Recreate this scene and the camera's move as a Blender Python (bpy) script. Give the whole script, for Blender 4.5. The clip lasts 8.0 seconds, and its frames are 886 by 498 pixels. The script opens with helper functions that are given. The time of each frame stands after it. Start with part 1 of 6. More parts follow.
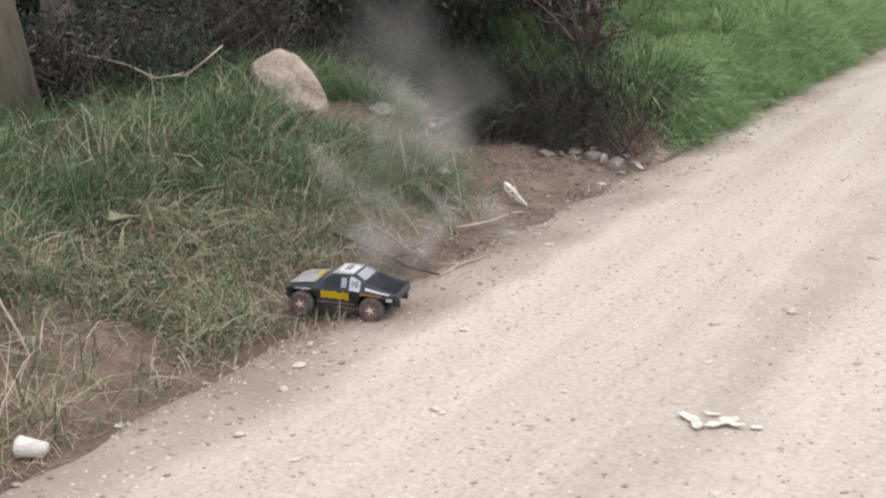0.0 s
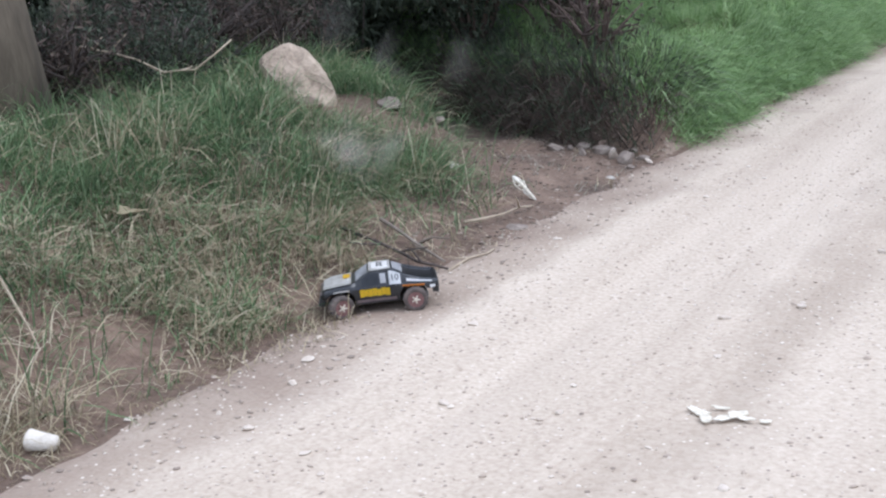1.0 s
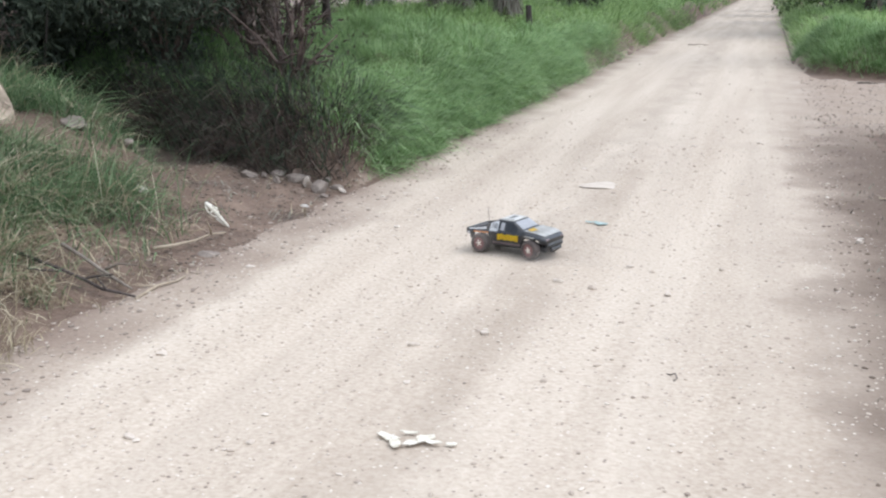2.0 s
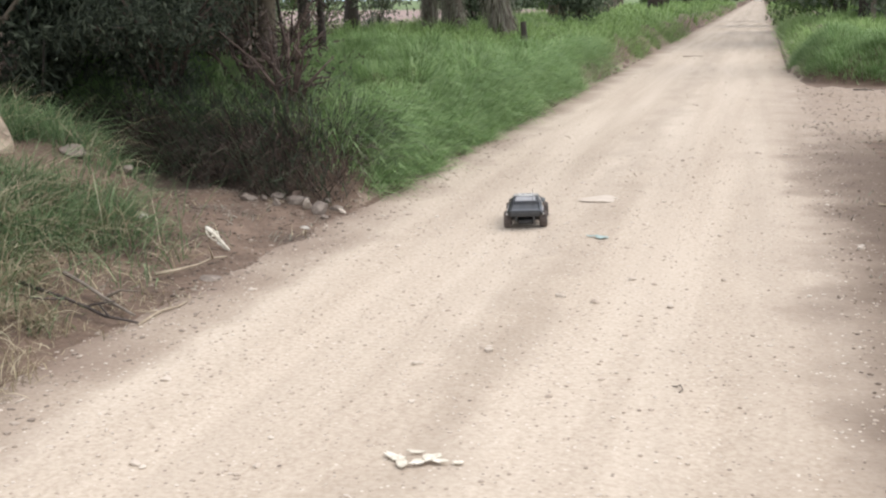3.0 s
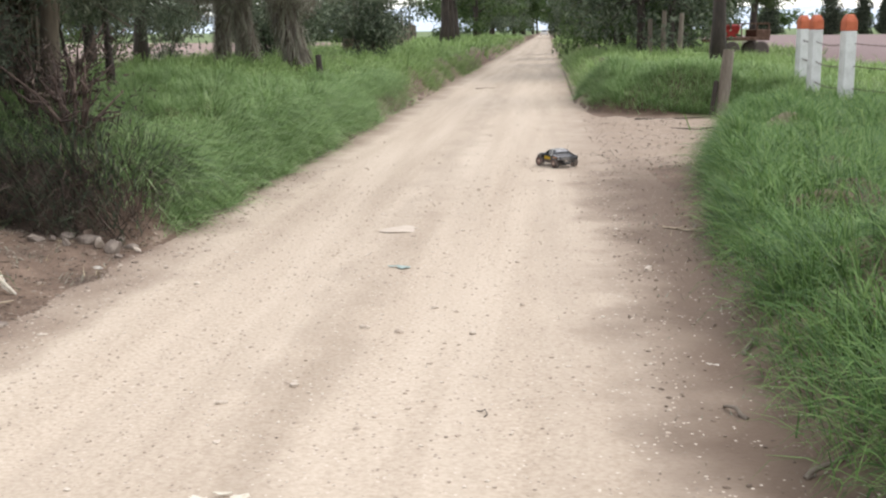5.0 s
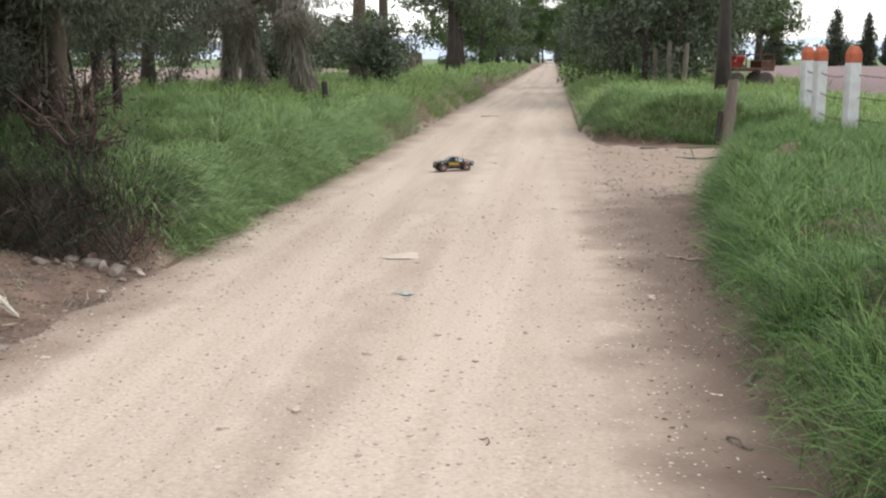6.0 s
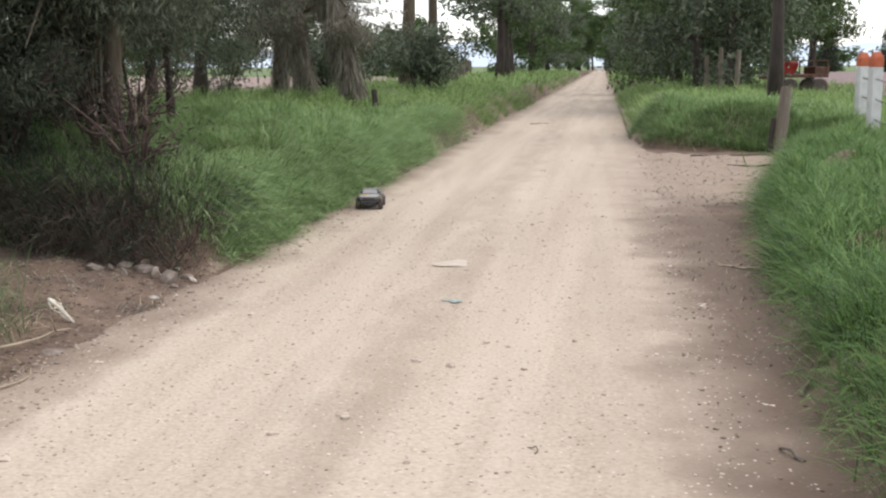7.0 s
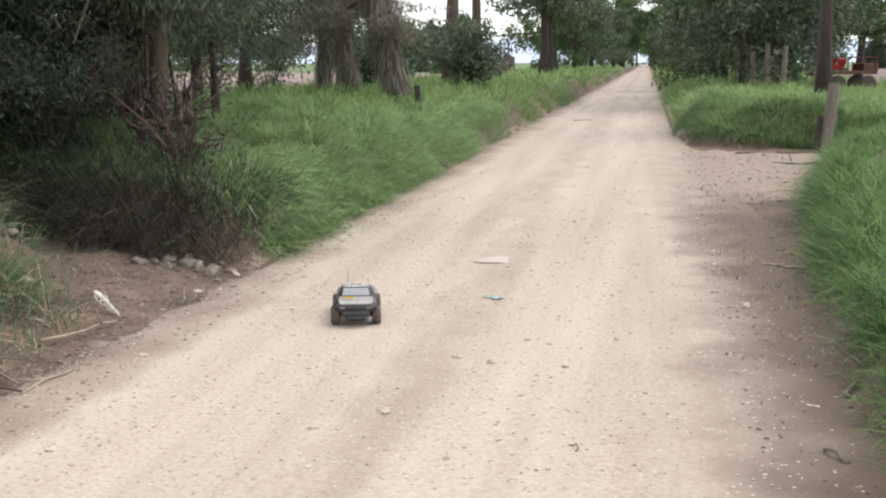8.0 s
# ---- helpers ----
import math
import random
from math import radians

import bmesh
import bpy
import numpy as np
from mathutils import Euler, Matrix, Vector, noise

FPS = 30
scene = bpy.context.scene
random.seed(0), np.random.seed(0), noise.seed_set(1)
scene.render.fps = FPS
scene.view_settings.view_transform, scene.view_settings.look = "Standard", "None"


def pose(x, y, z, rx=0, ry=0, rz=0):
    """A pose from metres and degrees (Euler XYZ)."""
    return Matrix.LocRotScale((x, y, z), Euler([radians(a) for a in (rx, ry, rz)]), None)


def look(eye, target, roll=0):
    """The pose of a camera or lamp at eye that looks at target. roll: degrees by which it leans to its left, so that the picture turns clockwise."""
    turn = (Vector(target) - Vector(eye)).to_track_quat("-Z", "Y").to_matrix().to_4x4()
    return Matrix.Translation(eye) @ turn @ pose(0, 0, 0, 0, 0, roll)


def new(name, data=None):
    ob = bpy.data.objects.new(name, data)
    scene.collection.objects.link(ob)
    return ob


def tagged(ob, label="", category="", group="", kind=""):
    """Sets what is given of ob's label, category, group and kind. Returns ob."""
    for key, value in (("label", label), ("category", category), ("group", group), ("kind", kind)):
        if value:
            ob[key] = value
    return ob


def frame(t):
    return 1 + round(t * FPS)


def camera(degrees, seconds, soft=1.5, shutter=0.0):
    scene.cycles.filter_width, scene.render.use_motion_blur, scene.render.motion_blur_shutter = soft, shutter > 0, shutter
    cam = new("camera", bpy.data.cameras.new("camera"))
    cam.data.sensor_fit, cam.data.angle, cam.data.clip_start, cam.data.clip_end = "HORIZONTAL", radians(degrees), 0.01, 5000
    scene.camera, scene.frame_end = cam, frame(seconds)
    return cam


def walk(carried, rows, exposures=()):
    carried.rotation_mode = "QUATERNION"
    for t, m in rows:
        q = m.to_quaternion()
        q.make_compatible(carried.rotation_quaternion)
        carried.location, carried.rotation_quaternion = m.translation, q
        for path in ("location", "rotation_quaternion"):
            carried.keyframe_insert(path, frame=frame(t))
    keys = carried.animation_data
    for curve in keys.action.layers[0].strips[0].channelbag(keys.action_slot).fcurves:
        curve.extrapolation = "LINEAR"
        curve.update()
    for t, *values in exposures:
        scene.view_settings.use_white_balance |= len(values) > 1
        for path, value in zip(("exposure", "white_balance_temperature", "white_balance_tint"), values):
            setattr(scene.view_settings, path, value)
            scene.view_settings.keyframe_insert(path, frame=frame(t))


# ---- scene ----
cam = camera(43.6, 8.0, soft=2.25)
EYE = (0.0, 0.0, 1.54)
# seconds, yaw, pitch, roll of a camera held in the hand by somebody who stands still and turns
TURNS = [(0.0, 30.7, -14.42, 3.45), (0.5, 31.5, -14.0, 3.9), (1.0, 31.13, -14.7, 3.57), (1.5, 31.8, -14.62, 3.47), (1.6, 31.62, -14.66, 3.1),
         (1.7, 30.25, -14.5, 2.6), (1.8, 26.4, -14.7, 0.75), (1.9, 20.4, -14.2, -0.4), (2.0, 15.98, -13.62, -0.83), (2.2, 15.6, -13.06, -0.69),
         (2.7, 15.7, -12.8, 0.2), (3.3, 15.6, -12.6, 1.0), (3.5, 15.52, -12.55, 1.12), (4.0, 15.13, -12.72, 1.41), (4.4, 14.4, -12.25, 1.6),
         (4.5, 14.11, -12.09, 1.68), (4.6, 11.2, -11.86, 1.4), (4.7, 8.8, -11.64, 1.16), (4.8, 6.75, -11.44, 0.94), (5.0, 5.3, -11.15, 0.51), (5.2, 4.83, -10.76, 0.35),
         (5.7, 5.0, -10.1, 0.1), (6.3, 6.45, -9.5, 0.0), (6.5, 6.94, -9.45, 0.0), (7.0, 8.12, -9.36, 0.23), (7.5, 9.48, -9.23, 0.14), (8.0, 10.32, -9.55, 0.15)]
walk(cam, [(t, pose(*EYE, 90 + p, r, w)) for t, w, p, r in TURNS],
     exposures=[(0.0, 0.28, 6250, 12), (0.6, 0.34, 5800, 12), (1.6, 0.36, 5550, 11), (2.0, 0.38, 5900, 9), (2.3, 0.36, 6400, 10), (3.5, 0.3, 6550, 11), (4.4, 0.32, 6600, 11), (5.2, 0.26, 6650, 11), (6.5, 0.08, 6650, 13), (7.2, 0.18, 6600, 12), (8.0, 0.26, 6550, 11)])

# ---- light: a bright overcast day ----
world = bpy.data.worlds.new("overcast_sky")
scene.world = world
world.use_nodes = True
wn, wl = world.node_tree.nodes, world.node_tree.links
wn.clear()
sky = wn.new("ShaderNodeTexSky")
sky.sky_type, sky.sun_disc = "NISHITA", False
sky.sun_elevation, sky.sun_rotation = radians(58), radians(60)
thin = wn.new("ShaderNodeBackground")
thin.inputs[1].default_value = 0.08
wl.new(sky.outputs[0], thin.inputs[0])
cloud = wn.new("ShaderNodeBackground")
cloud.inputs[0].default_value, cloud.inputs[1].default_value = (0.95, 0.97, 1.0, 1), 1.15
both = wn.new("ShaderNodeAddShader")
wl.new(thin.outputs[0], both.inputs[0]), wl.new(cloud.outputs[0], both.inputs[1])
wl.new(both.outputs[0], wn.new("ShaderNodeOutputWorld").inputs[0])
sun = new("sun", bpy.data.lights.new("sun", "SUN"))
sun.data.energy, sun.data.angle, sun.data.color = 1.15, radians(32), (1.0, 0.96, 0.9)
sun.matrix_basis = look((6, 3.5, 11), (0, 0, 0))


# ---- materials ----
def material(name, colours, scale=6.0, fine=60.0, rough=0.85, bump=0.3, metal=0.0, depth=0.01, fine_mix=0.35, random_by=None, translucent=0.0, stretch=(1, 1, 1), fine_free=False, soft_normal=0.0):
    """Two scales of noise over a ramp of colours, with relief; random_by: 'island' or 'object' shifts the ramp piece by piece."""
    m = bpy.data.materials.new(name)
    m.use_nodes = True
    n, l = m.node_tree.nodes, m.node_tree.links
    bsdf, out = n["Principled BSDF"], n["Material Output"]
    co = n.new("ShaderNodeTexCoord")
    mp = n.new("ShaderNodeMapping")
    mp.inputs["Scale"].default_value = stretch
    l.new(co.outputs["Object"], mp.inputs[0])
    big, small = n.new("ShaderNodeTexNoise"), n.new("ShaderNodeTexNoise")
    big.inputs["Scale"].default_value, small.inputs["Scale"].default_value = scale, fine
    big.inputs["Detail"].default_value, small.inputs["Detail"].default_value = 5, 4
    l.new(mp.outputs[0], big.inputs[0]), l.new(co.outputs["Object"] if fine_free else mp.outputs[0], small.inputs[0])
    mix = n.new("ShaderNodeMix")
    mix.inputs[0].default_value = fine_mix
    l.new(big.outputs[0], mix.inputs[2]), l.new(small.outputs[0], mix.inputs[3])
    fac = mix.outputs[0]
    if random_by:
        src = n.new("ShaderNodeNewGeometry" if random_by == "island" else "ShaderNodeObjectInfo")
        mix2 = n.new("ShaderNodeMix")
        mix2.inputs[0].default_value = 0.65
        l.new(fac, mix2.inputs[2]), l.new(src.outputs["Random Per Island" if random_by == "island" else "Random"], mix2.inputs[3])
        fac = mix2.outputs[0]
    ramp = n.new("ShaderNodeValToRGB")
    lo, hi = (0.3, 0.7) if not random_by else (0.12, 0.88)
    while len(ramp.color_ramp.elements) < len(colours):
        ramp.color_ramp.elements.new(0.5)
    for i, c in enumerate(colours):
        e = ramp.color_ramp.elements[i]
        e.position, e.color = lo + (hi - lo) * i / max(1, len(colours) - 1), (*c, 1)
    l.new(fac, ramp.inputs[0])
    l.new(ramp.outputs[0], bsdf.inputs["Base Color"])
    bsdf.inputs["Roughness"].default_value, bsdf.inputs["Metallic"].default_value = rough, metal
    if translucent:
        bsdf.inputs["Specular IOR Level"].default_value = 0.25
    if bump:
        b = n.new("ShaderNodeBump")
        b.inputs["Strength"].default_value, b.inputs["Distance"].default_value = bump, depth
        l.new(mix.outputs[0], b.inputs["Height"]), l.new(b.outputs[0], bsdf.inputs["Normal"])
    if soft_normal:
        # blades and leaves scatter light like the cushion that they make up
        geo, att, mxn, nrm = n.new("ShaderNodeNewGeometry"), n.new("ShaderNodeAttribute"), n.new("ShaderNodeMix"), n.new("ShaderNodeVectorMath")
        att.attribute_name = "cushion"
        mxn.data_type, nrm.operation = "VECTOR", "NORMALIZE"
        mxn.inputs[0].default_value = soft_normal
        l.new(geo.outputs["Normal"], mxn.inputs[4]), l.new(att.outputs["Vector"], mxn.inputs[5]), l.new(mxn.outputs[1], nrm.inputs[0]), l.new(nrm.outputs[0], bsdf.inputs["Normal"])
    if translucent:
        tr, ms = n.new("ShaderNodeBsdfTranslucent"), n.new("ShaderNodeMixShader")
        ms.inputs[0].default_value = translucent
        l.new(ramp.outputs[0], tr.inputs[0])
        l.new(bsdf.outputs[0], ms.inputs[1]), l.new(tr.outputs[0], ms.inputs[2]), l.new(ms.outputs[0], out.inputs[0])
    return m


def band(n, l, coord, a, b, width):
    """1 between a and b of a value, 0 outside, with soft borders."""
    up, down, mul = n.new("ShaderNodeMapRange"), n.new("ShaderNodeMapRange"), n.new("ShaderNodeMath")
    up.inputs[1].default_value, up.inputs[2].default_value = a - width, a + width
    down.inputs[1].default_value, down.inputs[2].default_value = b + width, b - width
    mul.operation = "MULTIPLY"
    l.new(coord, up.inputs[0]), l.new(coord, down.inputs[0]), l.new(up.outputs[0], mul.inputs[0]), l.new(down.outputs[0], mul.inputs[1])
    return mul.outputs[0]


def mix_colour(n, l, fac, a, b):
    mx = n.new("ShaderNodeMix")
    mx.data_type = "RGBA"
    for s, v in ((0, fac), (6, a), (7, b)):
        if isinstance(v, (tuple, float)):
            mx.inputs[s].default_value = (*v, 1) if isinstance(v, tuple) else v
        else:
            l.new(v, mx.inputs[s])
    return mx.outputs[2]


def road_material():
    m = material("packed_gravel", [(0.33, 0.255, 0.185), (0.46, 0.375, 0.288), (0.57, 0.48, 0.38)], scale=2.6, fine=46, rough=0.95, bump=0.8, depth=0.015, fine_mix=0.5, stretch=(1, 0.05, 1), fine_free=True)
    n, l = m.node_tree.nodes, m.node_tree.links
    bsdf = n["Principled BSDF"]
    base = bsdf.inputs["Base Color"].links[0].from_socket
    co = n.new("ShaderNodeTexCoord")
    mp = n.new("ShaderNodeMapping")
    mp.inputs["Scale"].default_value = (1.0, 0.05, 1.0)
    l.new(co.outputs["Object"], mp.inputs[0])
    streak = n.new("ShaderNodeTexNoise")
    streak.inputs["Scale"].default_value, streak.inputs["Detail"].default_value = 3.4, 5
    l.new(mp.outputs[0], streak.inputs[0])
    r = n.new("ShaderNodeMapRange")
    r.inputs[1].default_value, r.inputs[2].default_value, r.inputs[4].default_value = 0.46, 0.68, 0.26
    l.new(streak.outputs[0], r.inputs[0])
    base = mix_colour(n, l, r.outputs[0], base, (0.30, 0.235, 0.175))
    # worn wheel tracks and the brown, leafy right border
    sx, wob, add = n.new("ShaderNodeSeparateXYZ"), n.new("ShaderNodeTexNoise"), n.new("ShaderNodeMath")
    l.new(co.outputs["Object"], sx.inputs[0])
    wob.inputs["Scale"].default_value, wob.inputs["Detail"].default_value = 1.4, 6
    l.new(co.outputs["Object"], wob.inputs[0])
    add.operation, add.inputs[1].default_value = "MULTIPLY_ADD", 1.0
    l.new(wob.outputs[0], add.inputs[0]), l.new(sx.outputs[0], add.inputs[2])
    for a, b, w, k, c in ((-0.72, -0.5, 0.16, 0.42, (0.27, 0.21, 0.155)), (0.45, 0.62, 0.15, 0.3, (0.3, 0.235, 0.175)), (0.9, 4.8, 0.36, 0.8, (0.25, 0.185, 0.135)), (-6, -2.2, 0.34, 0.9, (0.16, 0.104, 0.072))):
        s = n.new("ShaderNodeMath")
        s.operation, s.inputs[1].default_value = "MULTIPLY", k
        l.new(band(n, l, add.outputs[0], a, b, w), s.inputs[0])
        base = mix_colour(n, l, s.outputs[0], base, c)
    # leaf mould along the grass
    s, t = n.new("ShaderNodeMath"), n.new("ShaderNodeMath")
    s.operation = t.operation = "MULTIPLY"
    t.inputs[1].default_value = 0.86
    l.new(band(n, l, add.outputs[0], 1.05, 4.8, 0.28), s.inputs[0]), l.new(band(n, l, sx.outputs[1], -60, 12.5, 1.5), s.inputs[1]), l.new(s.outputs[0], t.inputs[0])
    base = mix_colour(n, l, t.outputs[0], base, (0.1, 0.064, 0.042))
    # bright and dark grit
    grit = n.new("ShaderNodeTexVoronoi")
    grit.inputs["Scale"].default_value = 58
    l.new(co.outputs["Object"], grit.inputs[0])
    hue = n.new("ShaderNodeSeparateColor")
    l.new(grit.outputs["Color"], hue.inputs[0])
    for lo, hi, c in ((0.965, 0.98, (0.58, 0.5, 0.41)), (0.05, 0.03, (0.23, 0.18, 0.14))):
        g, near, mul = n.new("ShaderNodeMapRange"), n.new("ShaderNodeMapRange"), n.new("ShaderNodeMath")
        g.inputs[1].default_value, g.inputs[2].default_value = lo, hi
        near.inputs[1].default_value, near.inputs[2].default_value = 0.45, 0.3
        mul.operation = "MULTIPLY"
        l.new(hue.outputs[0], g.inputs[0]), l.new(grit.outputs["Distance"], near.inputs[0])
        l.new(g.outputs[0], mul.inputs[0]), l.new(near.outputs[0], mul.inputs[1])
        base = mix_colour(n, l, mul.outputs[0], base, c)
    l.new(base, bsdf.inputs["Base Color"])
    return m


def ground_material():
    m = material("soil", [(0.07, 0.045, 0.03), (0.13, 0.084, 0.057), (0.22, 0.15, 0.105)], scale=2.6, fine=26, rough=0.95, bump=1.0, depth=0.04)
    n, l = m.node_tree.nodes, m.node_tree.links
    bsdf = n["Principled BSDF"]
    soil = bsdf.inputs["Base Color"].links[0].from_socket
    co, sx = n.new("ShaderNodeTexCoord"), n.new("ShaderNodeSeparateXYZ")
    l.new(co.outputs["Object"], sx.inputs[0])
    turf = n.new("ShaderNodeTexNoise")
    turf.inputs["Scale"].default_value, turf.inputs["Detail"].default_value = 0.35, 6
    l.new(co.outputs["Object"], turf.inputs[0])
    ramp = n.new("ShaderNodeValToRGB")
    ramp.color_ramp.elements[0].color, ramp.color_ramp.elements[1].color = (0.055, 0.095, 0.025, 1), (0.15, 0.20, 0.06, 1)
    l.new(turf.outputs[0], ramp.inputs[0])
    # meadow on both sides farther off, ploughed land beyond
    left, right = band(n, l, sx.outputs[0], -2000, -3.5, 0.3), band(n, l, sx.outputs[0], 3.0, 2000, 0.8)
    far = n.new("ShaderNodeMapRange")
    far.inputs[1].default_value, far.inputs[2].default_value = 9.5, 12
    l.new(sx.outputs[1], far.inputs[0])
    side = n.new("ShaderNodeMath")
    side.operation = "MAXIMUM"
    l.new(left, side.inputs[0]), l.new(right, side.inputs[1])
    meadow = n.new("ShaderNodeMath")
    meadow.operation = "MULTIPLY"
    l.new(side.outputs[0], meadow.inputs[0]), l.new(far.outputs[0], meadow.inputs[1])
    base = mix_colour(n, l, meadow.outputs[0], soil, ramp.outputs[0])
    # last two bands: leaf humus, with the grove's shade put into its colour
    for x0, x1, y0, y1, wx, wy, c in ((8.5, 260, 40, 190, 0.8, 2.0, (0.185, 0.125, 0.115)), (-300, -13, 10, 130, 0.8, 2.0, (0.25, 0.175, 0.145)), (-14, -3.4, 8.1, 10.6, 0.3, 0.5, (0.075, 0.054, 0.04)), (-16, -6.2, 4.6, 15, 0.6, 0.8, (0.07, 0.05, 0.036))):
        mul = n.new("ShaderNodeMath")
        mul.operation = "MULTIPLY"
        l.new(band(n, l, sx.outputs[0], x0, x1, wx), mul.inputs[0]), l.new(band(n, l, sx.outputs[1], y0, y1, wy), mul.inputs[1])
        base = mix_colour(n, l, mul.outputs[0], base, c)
    l.new(base, bsdf.inputs["Base Color"])
    return m


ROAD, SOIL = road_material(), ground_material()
GREEN = material("green_grass", [(0.04, 0.078, 0.03), (0.095, 0.16, 0.062), (0.165, 0.245, 0.105), (0.31, 0.38, 0.21)], scale=0.5, fine=4, rough=0.55, bump=0, random_by="island", translucent=0.35, soft_normal=0.78)
TURF = material("hanging_grass", [(0.07, 0.125, 0.038), (0.18, 0.305, 0.095), (0.32, 0.47, 0.18), (0.47, 0.59, 0.31)], scale=0.8, fine=5, rough=0.55, bump=0, random_by="island", translucent=0.4, soft_normal=0.78)
LUSH = material("lush_grass", [(0.07, 0.125, 0.032), (0.18, 0.29, 0.08), (0.31, 0.45, 0.15), (0.44, 0.56, 0.25)], scale=0.4, fine=4, rough=0.55, bump=0, random_by="island", translucent=0.42, soft_normal=0.78)
THICK = material("thick_grass", [(0.035, 0.075, 0.02), (0.085, 0.18, 0.044), (0.165, 0.29, 0.075), (0.28, 0.41, 0.14)], scale=0.4, fine=4, rough=0.55, bump=0, random_by="island", translucent=0.3, soft_normal=0.78)
DRY = material("dry_grass", [(0.17, 0.125, 0.075), (0.31, 0.25, 0.15), (0.44, 0.37, 0.24), (0.56, 0.49, 0.35)], scale=0.6, fine=4, rough=0.7, bump=0, random_by="island", translucent=0.2, soft_normal=0.78)
BARK = material("grey_brown_bark", [(0.045, 0.034, 0.022), (0.105, 0.082, 0.056), (0.185, 0.148, 0.105)], scale=3, fine=22, rough=0.9, bump=0.9, depth=0.03, stretch=(1, 1, 0.25))
BARK_DARK = material("dark_bark", [(0.024, 0.018, 0.015), (0.052, 0.04, 0.033), (0.092, 0.07, 0.057)], scale=4, fine=25, rough=0.95, bump=0.9, depth=0.03, stretch=(1, 1, 0.25))
BARK_RED = material("shaggy_red_bark", [(0.03, 0.021, 0.016), (0.07, 0.045, 0.034), (0.13, 0.09, 0.07)], scale=4, fine=25, rough=0.95, bump=1.0, depth=0.04, stretch=(1, 1, 0.2))
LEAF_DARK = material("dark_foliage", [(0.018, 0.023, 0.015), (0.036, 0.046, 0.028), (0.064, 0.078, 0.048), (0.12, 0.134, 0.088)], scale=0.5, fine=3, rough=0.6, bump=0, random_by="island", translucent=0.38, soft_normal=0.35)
# dark foliage again, with the brighter light beyond the gully put into its colours
LEAF_DARK_LIT = material("lit_dark_foliage", [(0.03, 0.036, 0.022), (0.062, 0.074, 0.046), (0.11, 0.126, 0.08), (0.19, 0.205, 0.14)], scale=0.5, fine=3, rough=0.6, bump=0, random_by="island", translucent=0.38, soft_normal=0.35)
LEAF_GREY = material("grey_green_foliage", [(0.045, 0.062, 0.038), (0.085, 0.11, 0.065), (0.14, 0.17, 0.105), (0.22, 0.245, 0.165)], scale=0.5, fine=3, rough=0.5, bump=0, random_by="island", translucent=0.25, soft_normal=0.4)
LEAF_GREEN = material("green_foliage", [(0.03, 0.055, 0.018), (0.06, 0.10, 0.03), (0.10, 0.15, 0.05), (0.15, 0.2, 0.08)], scale=0.5, fine=3, rough=0.5, bump=0, random_by="island", translucent=0.3, soft_normal=0.4)
# hanging grass with the shade of the bank face put into its colours
SHADE = material("shade_darkened_grass", [(0.022, 0.033, 0.018), (0.044, 0.062, 0.034), (0.075, 0.1, 0.055), (0.15, 0.165, 0.105)], scale=0.5, fine=4, rough=0.6, bump=0, random_by="island", translucent=0.3, soft_normal=0.78)
LEAF_SHAG = material("shaggy_dead_growth", [(0.085, 0.068, 0.055), (0.18, 0.148, 0.118), (0.22, 0.22, 0.155), (0.36, 0.32, 0.26)], scale=0.5, fine=3, rough=0.7, bump=0, random_by="island", translucent=0.2, soft_normal=0.4)
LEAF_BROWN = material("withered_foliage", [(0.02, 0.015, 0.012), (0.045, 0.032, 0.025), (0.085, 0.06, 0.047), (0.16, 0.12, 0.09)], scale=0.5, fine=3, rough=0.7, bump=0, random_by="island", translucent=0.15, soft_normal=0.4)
PEBBLE = material("gravel_stones", [(0.29, 0.23, 0.175), (0.43, 0.35, 0.275), (0.51, 0.43, 0.35), (0.6, 0.52, 0.43)], scale=30, fine=150, rough=0.9, bump=0.2, random_by="island")
PEBBLE_DARK = material("dark_clods", [(0.2, 0.155, 0.12), (0.29, 0.23, 0.18), (0.38, 0.31, 0.245)], scale=30, fine=150, rough=0.95, bump=0.2, random_by="island")
CRUMB = material("crumbs_of_earth", [(0.07, 0.05, 0.036), (0.13, 0.093, 0.068), (0.2, 0.15, 0.112), (0.33, 0.265, 0.205)], scale=30, fine=150, rough=0.95, bump=0.2, random_by="island")
ROCK = material("sandstone", [(0.17, 0.12, 0.085), (0.36, 0.28, 0.205), (0.46, 0.37, 0.285)], scale=3, fine=45, rough=0.9, bump=0.5, depth=0.02)
SOIL_LUMP = material("lump_of_earth", [(0.10, 0.07, 0.05), (0.19, 0.135, 0.1), (0.28, 0.21, 0.16)], scale=9, fine=60, rough=0.95, bump=0.6, depth=0.02)
RUBBLE = material("grey_rubble", [(0.13, 0.098, 0.076), (0.22, 0.175, 0.14), (0.32, 0.265, 0.215)], scale=9, fine=60, rough=0.9, bump=0.5, depth=0.01)
PAPER = material("weathered_white_paper", [(0.46, 0.4, 0.32), (0.6, 0.54, 0.46), (0.74, 0.69, 0.62)], scale=14, fine=90, rough=0.8, bump=0.2, depth=0.004)
BONE = material("bleached_bone", [(0.4, 0.34, 0.25), (0.6, 0.54, 0.43), (0.76, 0.71, 0.62)], scale=20, fine=120, rough=0.7, bump=0.3, depth=0.004)
PALE_STONE = material("pale_worn_stone", [(0.43, 0.355, 0.28), (0.5, 0.42, 0.34), (0.55, 0.47, 0.39)], scale=9, fine=60, rough=0.9, bump=0.2, depth=0.004)
